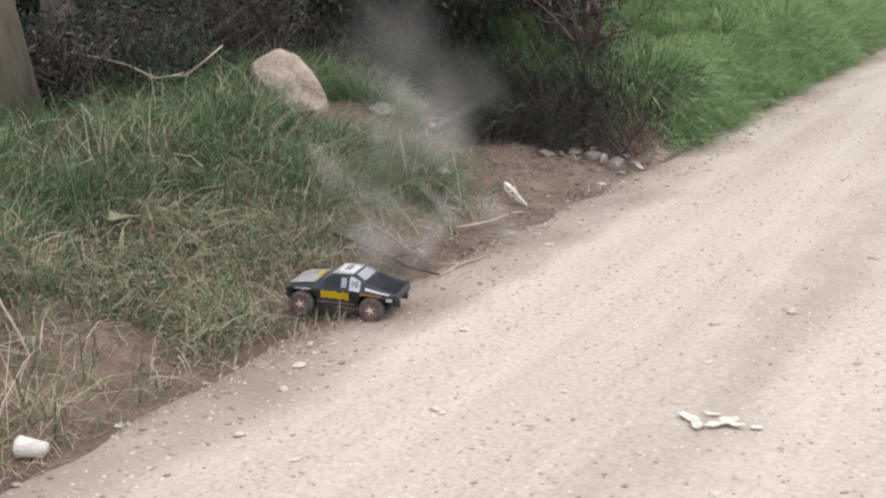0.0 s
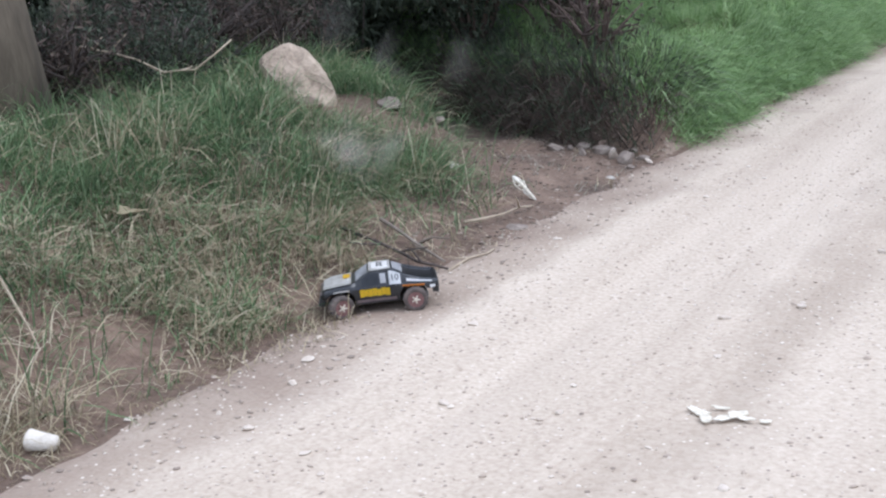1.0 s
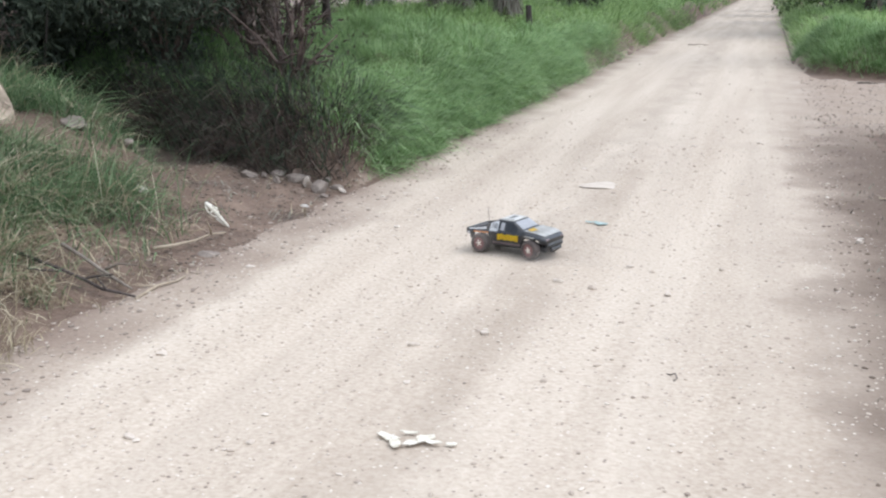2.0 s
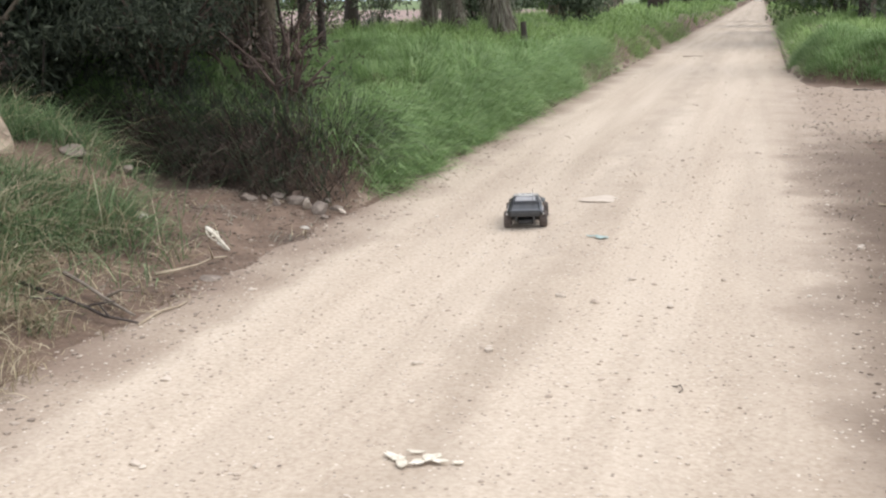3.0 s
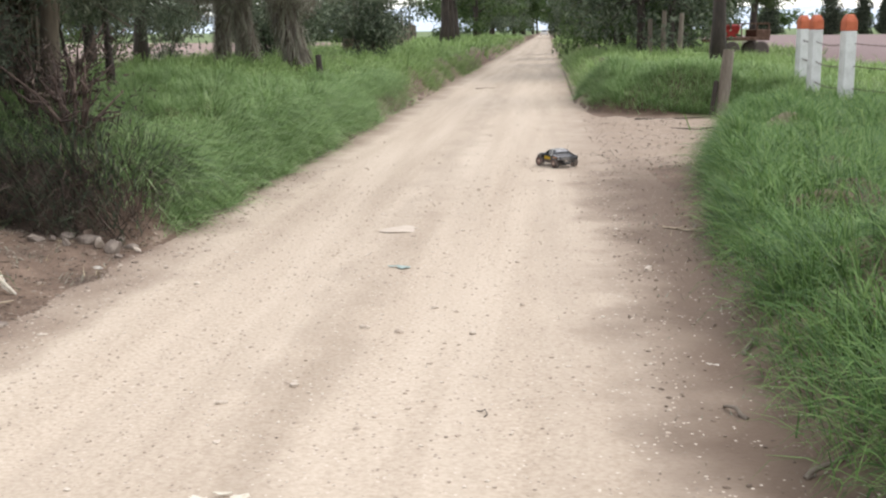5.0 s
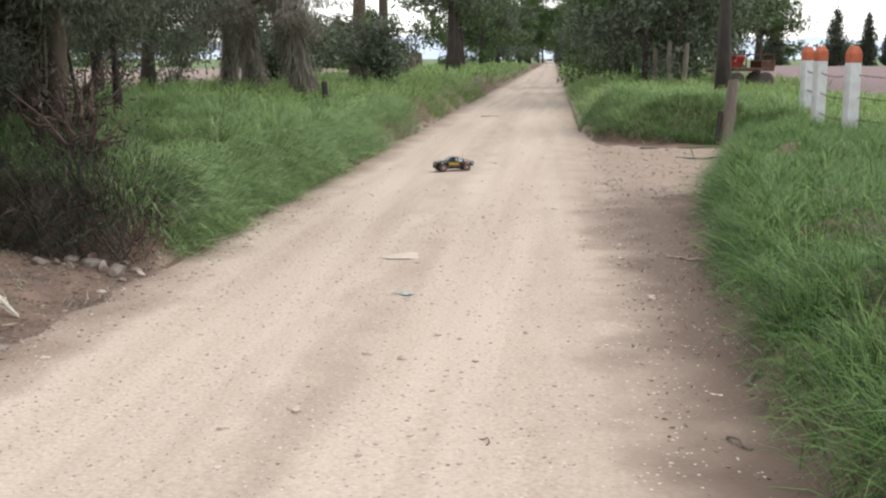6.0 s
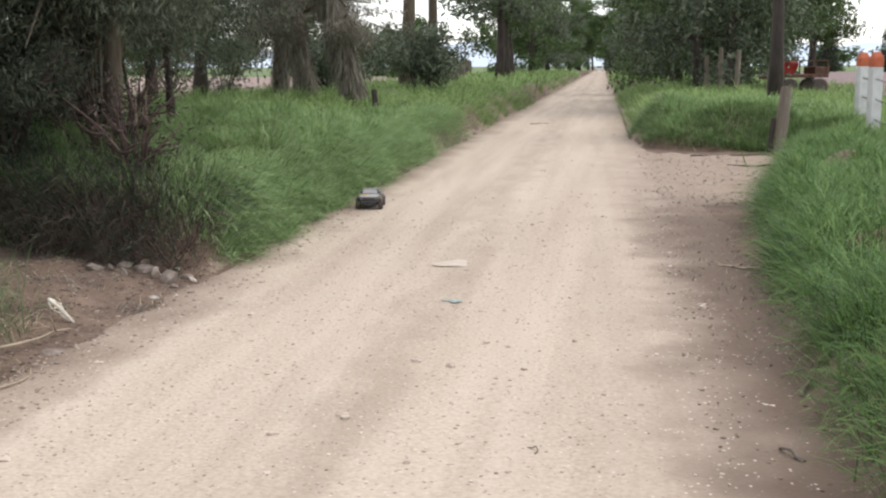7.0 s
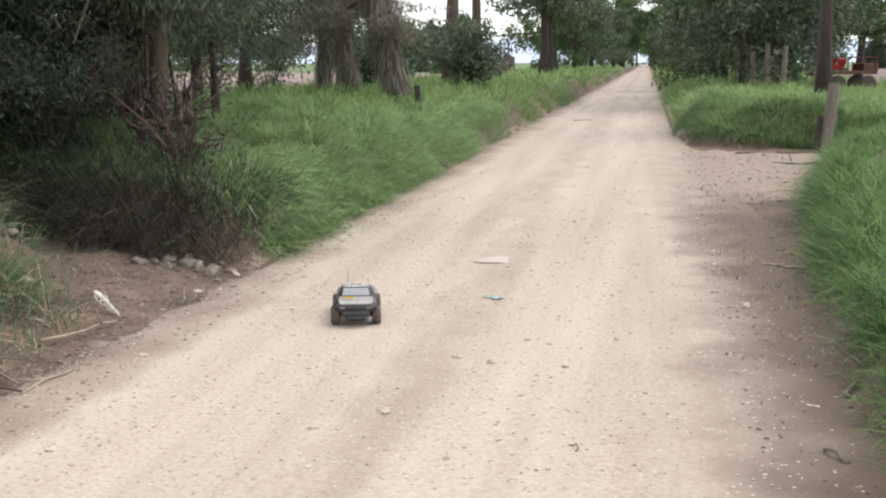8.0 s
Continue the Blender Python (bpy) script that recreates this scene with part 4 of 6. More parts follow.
tree((-9.0, 32.5), 9, 0.16, BARK_DARK, LEAF_GREY, "grey-green tree behind the leaning ones", 153, 0.2, 2.3, 14000, 0.12, limbs=10, clump=0.7, skirt=(1.4, 5.0, 2.3, 18, 0.6))
tree((-6.6, 37.5), 13, 0.26, BARK, LEAF_GREY, "tall straight tree trunk on the bank", 133, 0.3, 2.6, 8000, 0.2, limbs=12, clump=1.0)
tree((-6.1, 40), 13, 0.2, BARK, LEAF_GREY, "tall straight tree trunk on the bank", 134, 0.3, 2.6, 8000, 0.2, limbs=12, clump=1.0)
shrub((-5.4, 33), 2.0, 1.6, LEAF_GREY, "broad grey-leaved shrub on the bank", 135, 8000, 0.13, stems=14, rise=0.02)
shrub((-7.4, 30), 1.9, 1.5, LEAF_GREY, "broad grey-leaved shrub on the bank", 136, 6000, 0.13, stems=12, rise=0.02)
for k in range(14):
    ty = 66 + 12 * k + max(0, k - 7) * 4
    tree((-5.4 - 0.5 * (k % 3) - 0.01 * ty * (k < 9), ty), 11 + (k * 5) % 4, 0.26, BARK_DARK, (LEAF_GREY, LEAF_GREEN)[k % 2], "tall leafy tree in a row along the road", 140 + k, 0.3 if k < 3 else 0.14, 3.0, 5500 if k < 3 else 8500, 0.32, limbs=12, clump=1.1, skirt=(3.4 if k < 3 else 0.8, 6.5, 2.6, 12 if k < 3 else 18, 0.8))
# the row on the field side
tree((3.95, 26.6), 11, 0.15, BARK_DARK, LEAF_DARK, "straight dark pole-like tree on the grass mound", 160, 0.42, 2.0, 4500, 0.16, limbs=10, clump=0.8)
for k, (tx, ty) in enumerate(((3.5, 39), (4.4, 42), (5.6, 47), (3.2, 51), (6.4, 53), (3.2, 62), (3.9, 74), (3.4, 88), (4.0, 104), (3.6, 122), (4.2, 142), (3.6, 165), (3.0, 190), (2.6, 225), (3.2, 260))):
    tree((tx, ty), 10 + (k * 3) % 4, 0.24, BARK_DARK, (LEAF_GREY, LEAF_GREEN)[k % 2], "dense grey-green tree in a row along the road", 161 + k, 0.14, 3.0, 15000 if k < 5 else 8000, 0.2 if k < 5 else 0.36, limbs=12, clump=1.1, stems=2 if k < 3 else 1, skirt=(0.9 if k < 3 else 0.5, 5.5, 2.8, 24, 0.85))
for tx, ty in ((-4.6, 218), (2.9, 212), (-3.6, 275), (0.8, 345), (-3.2, 352)):
    tree((tx, ty), 16, 0.3, BARK_DARK, LEAF_GREEN, "tall tree whose crown closes over the distant road", int(300 + ty), 0.3, 5.0, 8000, 0.5, limbs=14, clump=1.6, skirt=(4.0, 11, 4.6, 16, 1.4))
tree((8.2, 54), 9, 0.2, BARK_DARK, LEAF_GREEN, "leafy tree beside the ploughed field", 175, 0.2, 2.6, 16000, 0.2, limbs=13, clump=1.0, skirt=(2.2, 5, 2.4, 18, 0.8))
tree((10.6, 60), 9, 0.2, BARK_DARK, LEAF_GREEN, "leafy tree beside the ploughed field", 176, 0.2, 2.6, 14000, 0.2, limbs=13, clump=1.0, skirt=(2.4, 5, 2.4, 18, 0.8))


# ---- stones, sticks and litter ----
def lump(name, at, size, mat, label, category, seed, turn=(0, 0, 0), sub=3, rough=0.16, flat=None, height=land, sink=0.3):
    """A broken stone: a ball cut by a few planes and roughened."""
    r = np.random.default_rng(seed)
    bm = bmesh.new()
    bmesh.ops.create_icosphere(bm, subdivisions=sub, radius=0.5)
    cuts = [(Vector(r.normal(0, 1, 3)).normalized(), r.uniform(0.24, 0.4)) for _ in range(11)]
    for v in bm.verts:
        for n, d in cuts:
            k = v.co.dot(n) - d
            if k > 0:
                v.co -= n * k * 0.97
        v.co *= 1 + rough * noise.noise(v.co * 5 + Vector((seed, 0, 0))) * 0.6
        v.co = Vector((v.co.x * size[0], v.co.y * size[1], v.co.z * size[2]))
    ob = part(name, bm, mat)
    x, y = at
    ob.matrix_basis = pose(x, y, float(height(x, y)) + size[2] * (0.5 - sink), *turn)
    return tagged(ob, label, category)


def sandstone_slab(centre, length, breadth, thick):
    """A flat block with a rounded outline, a raised upper half and a broken, hollowed lower corner."""
    bm = bmesh.new()
    n, rings = 40, ((1.0, -0.5), (1.05, -0.2), (1.0, 0.22), (0.93, 0.42), (0.72, 0.5), (0.4, 0.52), (0.12, 0.53))
    rows = []
    for k, h in rings:
        row = []
        for q in range(n):
            a = 2 * math.pi * q / n
            c, e = math.cos(a), math.sin(a)
            x = math.copysign(abs(c) ** 0.7, c) * length / 2 * k
            y = math.copysign(abs(e) ** 0.8, e) * breadth / 2 * k * (1.0 - 0.22 * c)
            z = thick * h
            if x > length * 0.06:
                z -= 0.022 * (h > 0)
            z -= 0.06 * (h > 0) * max(0.0, 1 - math.hypot((x - length * 0.3) / 0.13, (y - breadth * 0.16) / 0.1))
            p = Vector((x, y, z))
            row.append(bm.verts.new(p + Vector((1, 1, 0.6)) * 0.022 * noise.noise(p * 9) + Vector((0, 0, 0.012 * noise.noise(p * 22)))))
        rows.append(row)
    for a, b in zip(rows, rows[1:]):
        for q in range(n):
            bm.faces.new((a[q], a[(q + 1) % n], b[(q + 1) % n], b[q]))
    bm.faces.new(rows[0][::-1])
    bm.faces.new(rows[-1])
    ob = part("rock", bm, ROCK)
    facing, along = Vector((0.45, -0.62, 0.66)).normalized(), Vector((0.56, 0.28, -1.05))
    along = (along - facing * along.dot(facing)).normalized()
    ob.matrix_basis = Matrix.Translation(centre) @ Matrix((along, facing.cross(along), facing)).transposed().to_4x4()
    return tagged(ob, "large flat sandstone block lying tilted on the bank", "rock")


sandstone_slab((-5.12, 6.37, 0.74), 0.66, 0.35, 0.2)
lump("bank_stone", (-4.86, 6.1), (0.3, 0.2, 0.14), SOIL_LUMP, "brown lump of earth under the sandstone block", "stone", 8)
lump("bank_stone", (-4.62, 6.75), (0.2, 0.16, 0.12), RUBBLE, "weathered stone in the bank's crest", "stone", 9)
lump("bank_stone", (-4.3, 6.9), (0.16, 0.12, 0.10), RUBBLE, "weathered stone in the bank's crest", "stone", 10)
lump("rubble_stone", (-3.1, 7.56), (0.17, 0.13, 0.15), RUBBLE, "pale broken lump of rubble at the gully's mouth", "stone", 11, sink=0.2)
lump("rubble_stone", (-3.34, 7.74), (0.24, 0.15, 0.10), RUBBLE, "flat pale rubble stone in the gully", "stone", 12, sink=0.3)
lump("rubble_stone", (-3.72, 7.66), (0.16, 0.12, 0.09), RUBBLE, "small rubble stone half buried in the gully", "stone", 13)
lump("rubble_stone", (-3.55, 7.85), (0.14, 0.12, 0.08), RUBBLE, "small rubble stone half buried in the gully", "stone", 14)
for k, (px, py, s, a) in enumerate(((-3.02, 7.72, 0.13, 20), (-3.2, 7.42, 0.11, 70), (-3.24, 7.66, 0.17, 130), (-3.46, 7.6, 0.12, 15), (-3.0, 7.4, 0.09, 200), (-3.42, 7.92, 0.15, 80), (-2.94, 7.62, 0.08, 40), (-3.62, 7.72, 0.1, 100), (-3.16, 7.85, 0.12, 160))):
    lump("rubble_stone", (px, py), (s * 1.1, s * 0.7, s * 0.5), (RUBBLE, SOIL_LUMP, PALE_STONE, RUBBLE)[k % 4], "pale angular rubble piece in a heap by the gully", "stone", 60 + k, (25 * (k % 3), 18 * (k % 4), a), sub=2, rough=0.5, sink=0.25)
lump("stone_chip", (-3.0, 7.05), (0.10, 0.05, 0.03), PAPER, "white chip of stone on the gully floor", "stone", 15, sub=2)
lump("stone_chip", (-3.86, 6.35), (0.11, 0.07, 0.04), BONE, "pale flake lying on the bank's edge", "stone", 16, (30, 20, 10), sub=2, sink=-0.1)
lump("flat_stone", (-1.13, 8.45), (0.36, 0.42, 0.02), PALE_STONE, "pale flat stone worn flush with the road", "stone", 17, height=road_height)
lump("flat_stone", (-2.95, 5.55), (0.16, 0.10, 0.05), RUBBLE, "flat pale stone at the road's border", "stone", 18)
for k, (px, py, s) in enumerate(((-1.98, 3.1, 0.04), (-2.48, 2.62, 0.045), (-2.7, 3.25, 0.05), (-2.6, 3.02, 0.04), (-0.95, 5.6, 0.05), (-1.35, 4.35, 0.05), (-0.62, 6.05, 0.04), (-0.37, 5.53, 0.05), (0.66, 7.08, 0.06), (-1.1, 4.6, 0.055))):
    lump("pebble", (px, py), (s * 1.4, s, s * 0.6), PALE_STONE, "pale pebble lying on the gravel road", "stone", 30 + k, (0, 0, 37 * k), 2, height=road_height)


def stick(name, pts, r0, r1, mat, label, category="stick", twigs=0, seed=0, lift=0.01):
    """A dead branch along points over the land: x, y and height above it."""
    r = np.random.default_rng(seed)
    P = [Vector((x, y, float(land(x, y)) + h + lift)) for x, y, h in pts]
    origin = P[0].copy()
    bm = bmesh.new()
    fine = []
    for a, b in zip(P, P[1:]):
        for q in (0, 0.5):
            fine.append(a.lerp(b, q) - origin + Vector(r.normal(0, 0.006, 3)))
    fine.append(P[-1] - origin)
    tube(bm, fine, list(np.linspace(r0, r1, len(fine))), 7, 0.12, seed)
    for k in range(twigs):
        i = r.integers(1, len(fine) - 1)
        d = Vector((r.normal(), r.normal(), abs(r.normal()) * 0.5)).normalized() * r.uniform(0.08, 0.22)
        tube(bm, [fine[i], fine[i] + d * 0.5 + Vector(r.normal(0, 0.01, 3)), fine[i] + d], [r1 * 1.2, r1, r1 * 0.5], 5, 0.1, k)
    ob = part(name, bm, mat, smooth=True)
    ob.matrix_basis = Matrix.Translation(origin)
    return tagged(ob, label, category)


stick("fallen_branch", [(-3.62, 4.72, 0.03), (-3.3, 4.66, 0.05), (-3.05, 4.62, 0.03), (-2.86, 4.6, 0.01)], 0.011, 0.006, BARK_DARK, "dark fallen branch at the foot of the bank", twigs=3, seed=1)
stick("fallen_branch", [(-3.5, 4.95, 0.06), (-3.2, 4.85, 0.03), (-2.95, 4.72, 0.01)], 0.012, 0.006, WOOD, "grey fallen branch at the foot of the bank", twigs=2, seed=2)
stick("fallen_twig", [(-2.86, 4.6, 0), (-2.84, 4.8, 0.02), (-2.82, 5.02, 0.01)], 0.009, 0.005, STRAW, "pale twig on the road's border", twigs=1, seed=3)
stick("fallen_twig", [(-3.22, 5.4, 0.02), (-3.12, 5.7, 0.04), (-3.08, 6.0, 0.02)], 0.010, 0.006, STRAW, "pale twig at the gully's mouth", twigs=1, seed=4)
stick("dry_stalk", [(-4.1, 2.85, 0.12), (-3.8, 2.75, 0.10), (-3.55, 2.64, 0.05), (-3.45, 2.5, 0.02)], 0.007, 0.004, STRAW, "long pale dry stalk lying on the trampled grass", twigs=2, seed=5)
stick("dead_branch", [(-6.5, 5.35, 0.05), (-6.3, 5.42, 0.36), (-5.95, 5.38, 0.32), (-5.55, 5.45, 0.24), (-5.3, 5.52, 0.26), (-5.15, 5.72, 0.46)], 0.010, 0.006, STRAW, "thin bare branch arching over the bank grass", twigs=5, seed=6)
stick("bare_limb", [(-7.9, 8.2, 0.0), (-7.2, 8.5, 0.5), (-6.6, 8.8, 1.1), (-6.1, 9.2, 1.9)], 0.045, 0.02, BARK, "bare grey limb leaning out of the grove", twigs=4, seed=7)
stick("curved_twig", [(-0.27, 4.34, 0), (-0.235, 4.3, 0.004), (-0.24, 4.24, 0)], 0.0032, 0.002, BARK_DARK, "small curved dark twig on the road", seed=8, lift=0.018)
for k, (px, py, a, ln) in enumerate(((1.5, 19.2, 0.1, 1.5), (1.9, 17.3, 0.3, 0.9), (0.62, 24.0, 0.2, 0.5), (0.95, 5.2, 1.2, 0.2), (0.8, 4.3, 2.0, 0.15), (0.9, 3.7, 0.5, 0.2), (-1.9, 30.0, 0.1, 0.5))):
    stick("fallen_twig", [(px, py, 0), (px + ln * 0.5 * math.cos(a), py + ln * 0.5 * math.sin(a), 0.015), (px + ln * math.cos(a), py + ln * math.sin(a), 0)], 0.012, 0.006, BARK_DARK if k < 3 else WOOD, "dark dead twig lying on the dirt", seed=20 + k, lift=0.02)


def torn_piece(bm, centre, a, b, turn, seed, thick=0.003, curl=0.25):
    """A torn, curled, thin flap with thickness."""
    r = np.random.default_rng(seed)
    n = 14
    rim = []
    for k in range(n):
        t = 2 * math.pi * k / n
        q = 1 + r.uniform(-0.3, 0.25)
        x, y = a * q * math.cos(t), b * q * math.sin(t)
        x, y = x * math.cos(turn) - y * math.sin(turn), x * math.sin(turn) + y * math.cos(turn)
        rim.append(Vector((centre[0] + x, centre[1] + y, centre[2] + 0.004 + abs(x) * curl * r.uniform(0.2, 1))))
    for dz in (0, thick):
        top = [bm.verts.new(p + Vector((0, 0, dz))) for p in rim]
        mid = bm.verts.new(Vector(centre) + Vector((0, 0, 0.008 + dz)))
        for k in range(n):
            f = (top[k], top[(k + 1) % n], mid)
            bm.faces.new(f if dz else f[::-1])
        if dz:
            for k in range(n):
                bm.faces.new((low[k], low[(k + 1) % n], top[(k + 1) % n], top[k]))
        low = top


def scrap(name, at, flaps, mat, label, category, height=road_height):
    """Torn litter of several flaps."""
    x, y = at
    base = root(name, pose(x, y, float(height(x, y)) + 0.003))
    for k, f in enumerate(flaps):
        bm = bmesh.new()
        torn_piece(bm, *f, seed=k + int(abs(x * 100)))
        part("flap", bm, mat, base)
    return tagged(base, label, category)


scrap("torn_husk", (-1.06, 3.33), [((-0.07, 0.02, 0), 0.05, 0.022, -0.5), ((-0.035, -0.02, 0.002), 0.04, 0.02, -1.0), ((0.03, 0.0, 0.004), 0.04, 0.02, 0.75), ((0.06, 0.035, 0.008), 0.035, 0.022, 0.9), ((0.085, 0.02, 0.004), 0.032, 0.016, -0.2), ((0.15, 0.03, 0), 0.022, 0.012, 0.1), ((-0.01, 0.08, 0), 0.03, 0.01, 0.2)], BONE, "crumpled whitish torn scraps lying on the gravel", "litter")
scrap("teal_scrap", (-0.94, 7.08), [((0.0, 0, 0), 0.035, 0.04, 0.1), ((-0.06, 0.02, 0), 0.04, 0.012, 0.15), ((0.03, 0.0, 0), 0.02, 0.03, 1.0)], TEAL, "crumpled faded teal plastic scrap on the road", "litter")
scrap("bark_scrap", (1.08, 8.6), [((0, 0, 0), 0.10, 0.03, -0.2), ((-0.08, 0.03, 0.01), 0.09, 0.02, 0.15), ((0.08, -0.01, 0.01), 0.05, 0.03, -0.3)], STRAW, "pale curled piece of bark on the dirt border", "litter", land)
scrap("paper_scrap", (0.66, 7.2), [((0, 0, 0), 0.03, 0.018, 0.3)], PAPER, "small white paper scrap on the dirt border", "litter", land)
scrap("paper_scrap", (0.78, 5.05), [((0, 0, 0), 0.03, 0.014, -0.4)], PAPER, "small white paper scrap on the dirt border", "litter", land)
scrap("dry_leaf", (-4.15, 3.72), [((0, 0, 0.1), 0.09, 0.05, -0.6), ((0.05, 0.02, 0.1), 0.07, 0.04, 0.5)], DRY, "large curled dry leaf caught in the bank grass", "leaf", land)


def skull(at, turn):
    """A small bleached animal skull: braincase, snout, brow ridge and two open cheek arches."""
    x, y = at
    bm = bmesh.new()
    for c, rad in (((0.048, 0, 0.004), (0.026, 0.015, 0.014)), ((0.014, 0, 0.005), (0.028, 0.013, 0.013))):
        made = bmesh.ops.create_uvsphere(bm, u_segments=16, v_segments=10, radius=1)["verts"]
        for v in made:
            v.co = Vector((c[0] + v.co.x * rad[0], c[1] + v.co.y * rad[1], c[2] + v.co.z * rad[2]))
    tube(bm, [(0.0, 0, 0.004), (-0.04, 0, 0), (-0.08, 0, -0.005), (-0.095, 0, -0.008)], [0.012, 0.011, 0.009, 0.004], 12)
    for s in (-1, 1):
        tube(bm, [(-0.02, s * 0.012, -0.004), (0.0, s * 0.027, -0.006), (0.025, s * 0.03, -0.004), (0.055, s * 0.020, 0.0)], [0.004, 0.0045, 0.004, 0.004], 8)
        tube(bm, [(0.012, s * 0.016, 0.014), (0.016, s * 0.034, 0.004)], [0.005, 0.004], 6)
        tube(bm, [(-0.075, s * 0.008, -0.012), (-0.02, s * 0.014, -0.012)], [0.005, 0.006], 6)
    for v in bm.verts:
        v.co = Vector((v.co.x * 1.3, v.co.y * 1.05, v.co.z * 1.05))
    ob = part("skull", bm, BONE, smooth=True)
    across, near = Vector((0.88, 0.47, 0)), Vector((0.47, -0.88, 0))
    axis = -(across * 0.62 - Vector((0, 0, 0.6)) + near * 0.35).normalized()
    top = Vector((0, 0, 0.75)) + near * 0.6 + across * turn
    top = (top - axis * top.dot(axis)).normalized()
    ob.matrix_basis = Matrix.Translation((x, y, float(land(x, y)) + 0.075)) @ Matrix((axis, top.cross(axis), top)).transposed().to_4x4()
    return tagged(ob, "small bleached animal skull lying at the bank's foot", "skull")


skull((-3.25, 6.2), 0.25)


def cup(at):
    x, y = at
    bm = bmesh.new()
    rings = [[bm.verts.new((rad * math.cos(2 * math.pi * k / 28), rad * math.sin(2 * math.pi * k / 28), z)) for k in range(28)] for rad, z in ((0.0265, 0.0), (0.0365, 0.092), (0.0385, 0.094), (0.0385, 0.098), (0.0355, 0.098), (0.0345, 0.09), (0.0245, 0.004))]
    for a, b in zip(rings, rings[1:]):
        for k in range(28):
            bm.faces.new((a[k], a[(k + 1) % 28], b[(k + 1) % 28], b[k]))
    bm.faces.new(rings[0][::-1])
    bm.faces.new(rings[-1])
    ob = part("paper_cup", bm, PAPER, smooth=True)
    ob.matrix_basis = pose(x, y, float(land(x, y)) + 0.036, 0, 86, 197)
    return tagged(ob, "white paper cup lying on its side by the grass", "cup")


cup((-2.99, 2.23))


# ---- posts, wire and the field ----
def wooden_post(at, height, radius, label, seed, lean=(0, 0), mat=WOOD, name="fence_post"):
    bm = bmesh.new()
    tube(bm, [(lean[0] * t * height, lean[1] * t * height, t * height) for t in (0, 0.2, 0.5, 0.8, 1.0)], [radius * 1.1, radius, radius * 0.96, radius * 0.95, radius * 0.85], 10, 0.08, seed)
    ob = part(name, bm, mat)
    ob.matrix_basis = pose(at[0], at[1], float(land(*at)) - 0.08)
    return tagged(ob, label, "post", "fence posts")


wooden_post((3.1, 20.3), 1.25 - float(land(3.2, 20.3)), 0.11, "thick weathered wooden post at the field entrance", 1, (0.08, 0))
wooden_post((2.93, 20.3), 0.7 - float(land(3.02, 20.3)), 0.05, "short dark post beside a thicker one", 2, (0.1, 0), BARK_DARK)
for k, (fx, fy, fh) in enumerate(((3.4, 37.8, 1.35), (3.78, 37.4, 1.45), (4.2, 36.6, 1.6), (4.75, 33.5, 1.3))):
    wooden_post((fx, fy), fh, 0.085, "weathered wooden fence post before the dark trees", 3 + k, (0.03 * (k - 1), 0))
for k in range(9):
    wooden_post((-6.2 - 0.25 * k, 44 + 3.2 * k), 1.3, 0.08, "grey wooden fence post along a field", 10 + k)
wooden_post((-3.98, 19.6), 0.66, 0.06, "short charred stump sticking out of the grass", 30, (-0.1, 0), BARK_DARK, "stump")


def concrete_post(at, height, turn):
    base = root("concrete_post", pose(at[0], at[1], float(land(*at)) - 0.05, 0, 0, turn))
    bm = bmesh.new()
    box(bm, (0.19, 0.19, height - 0.26), (0, 0, (height - 0.26) / 2), 0.012)
    part("shaft", bm, CONCRETE, base)
    bm = bmesh.new()
    box(bm, (0.196, 0.196, 0.16), (0, 0, height - 0.18), 0.012)
    box(bm, (0.19, 0.19, 0.10), (0, 0, height - 0.052), 0.01, taper=0.55)
    part("cap", bm, ORANGE, base, "orange painted top")
    return tagged(base, "whitewashed concrete fence post with an orange top", "post", "concrete posts")


POSTS = [((4.72, 18.28), 1.74), ((4.75, 20.6), 1.76), ((4.88, 22.2), 1.77), ((3.98, 14.6), 1.7)]
for at_, top_ in POSTS[:3]:
    concrete_post(at_, top_ - float(land(*at_)) + 0.05, 12)


def strand(a, b, sag, seed):
    """One strand of barbed wire between two points."""
    a, b = Vector(a), Vector(b)
    bm = bmesh.new()
    tube(bm, [a.lerp(b, t) - a - Vector((0, 0, sag * 4 * t * (1 - t))) for t in np.linspace(0, 1, 13)], [0.006] * 13, 5)
    for k in range(1, 14):
        p = a.lerp(b, k / 14) - a - Vector((0, 0, sag * 4 * (k / 14) * (1 - k / 14)))
        tube(bm, [p - Vector((0, 0.02, 0.02)), p + Vector((0, 0.02, 0.02))], [0.005, 0.004], 4)
    ob = part("barbed_wire", bm, WIRE)
    ob.matrix_basis = Matrix.Translation(a)
    return tagged(ob, "rusty barbed wire strung between concrete posts", "wire", "wire strands")


for h_ in (0.6, 0.95, 1.3):
    pts_ = [(p[0], p[1], h_) for p, _ in POSTS]
    strand(pts_[1], pts_[0], 0.06, 1)
    strand(pts_[2], pts_[1], 0.02, 2)
    strand(pts_[0], (5.9, 17.2, pts_[0][2] - 0.02), 0.05, 3)


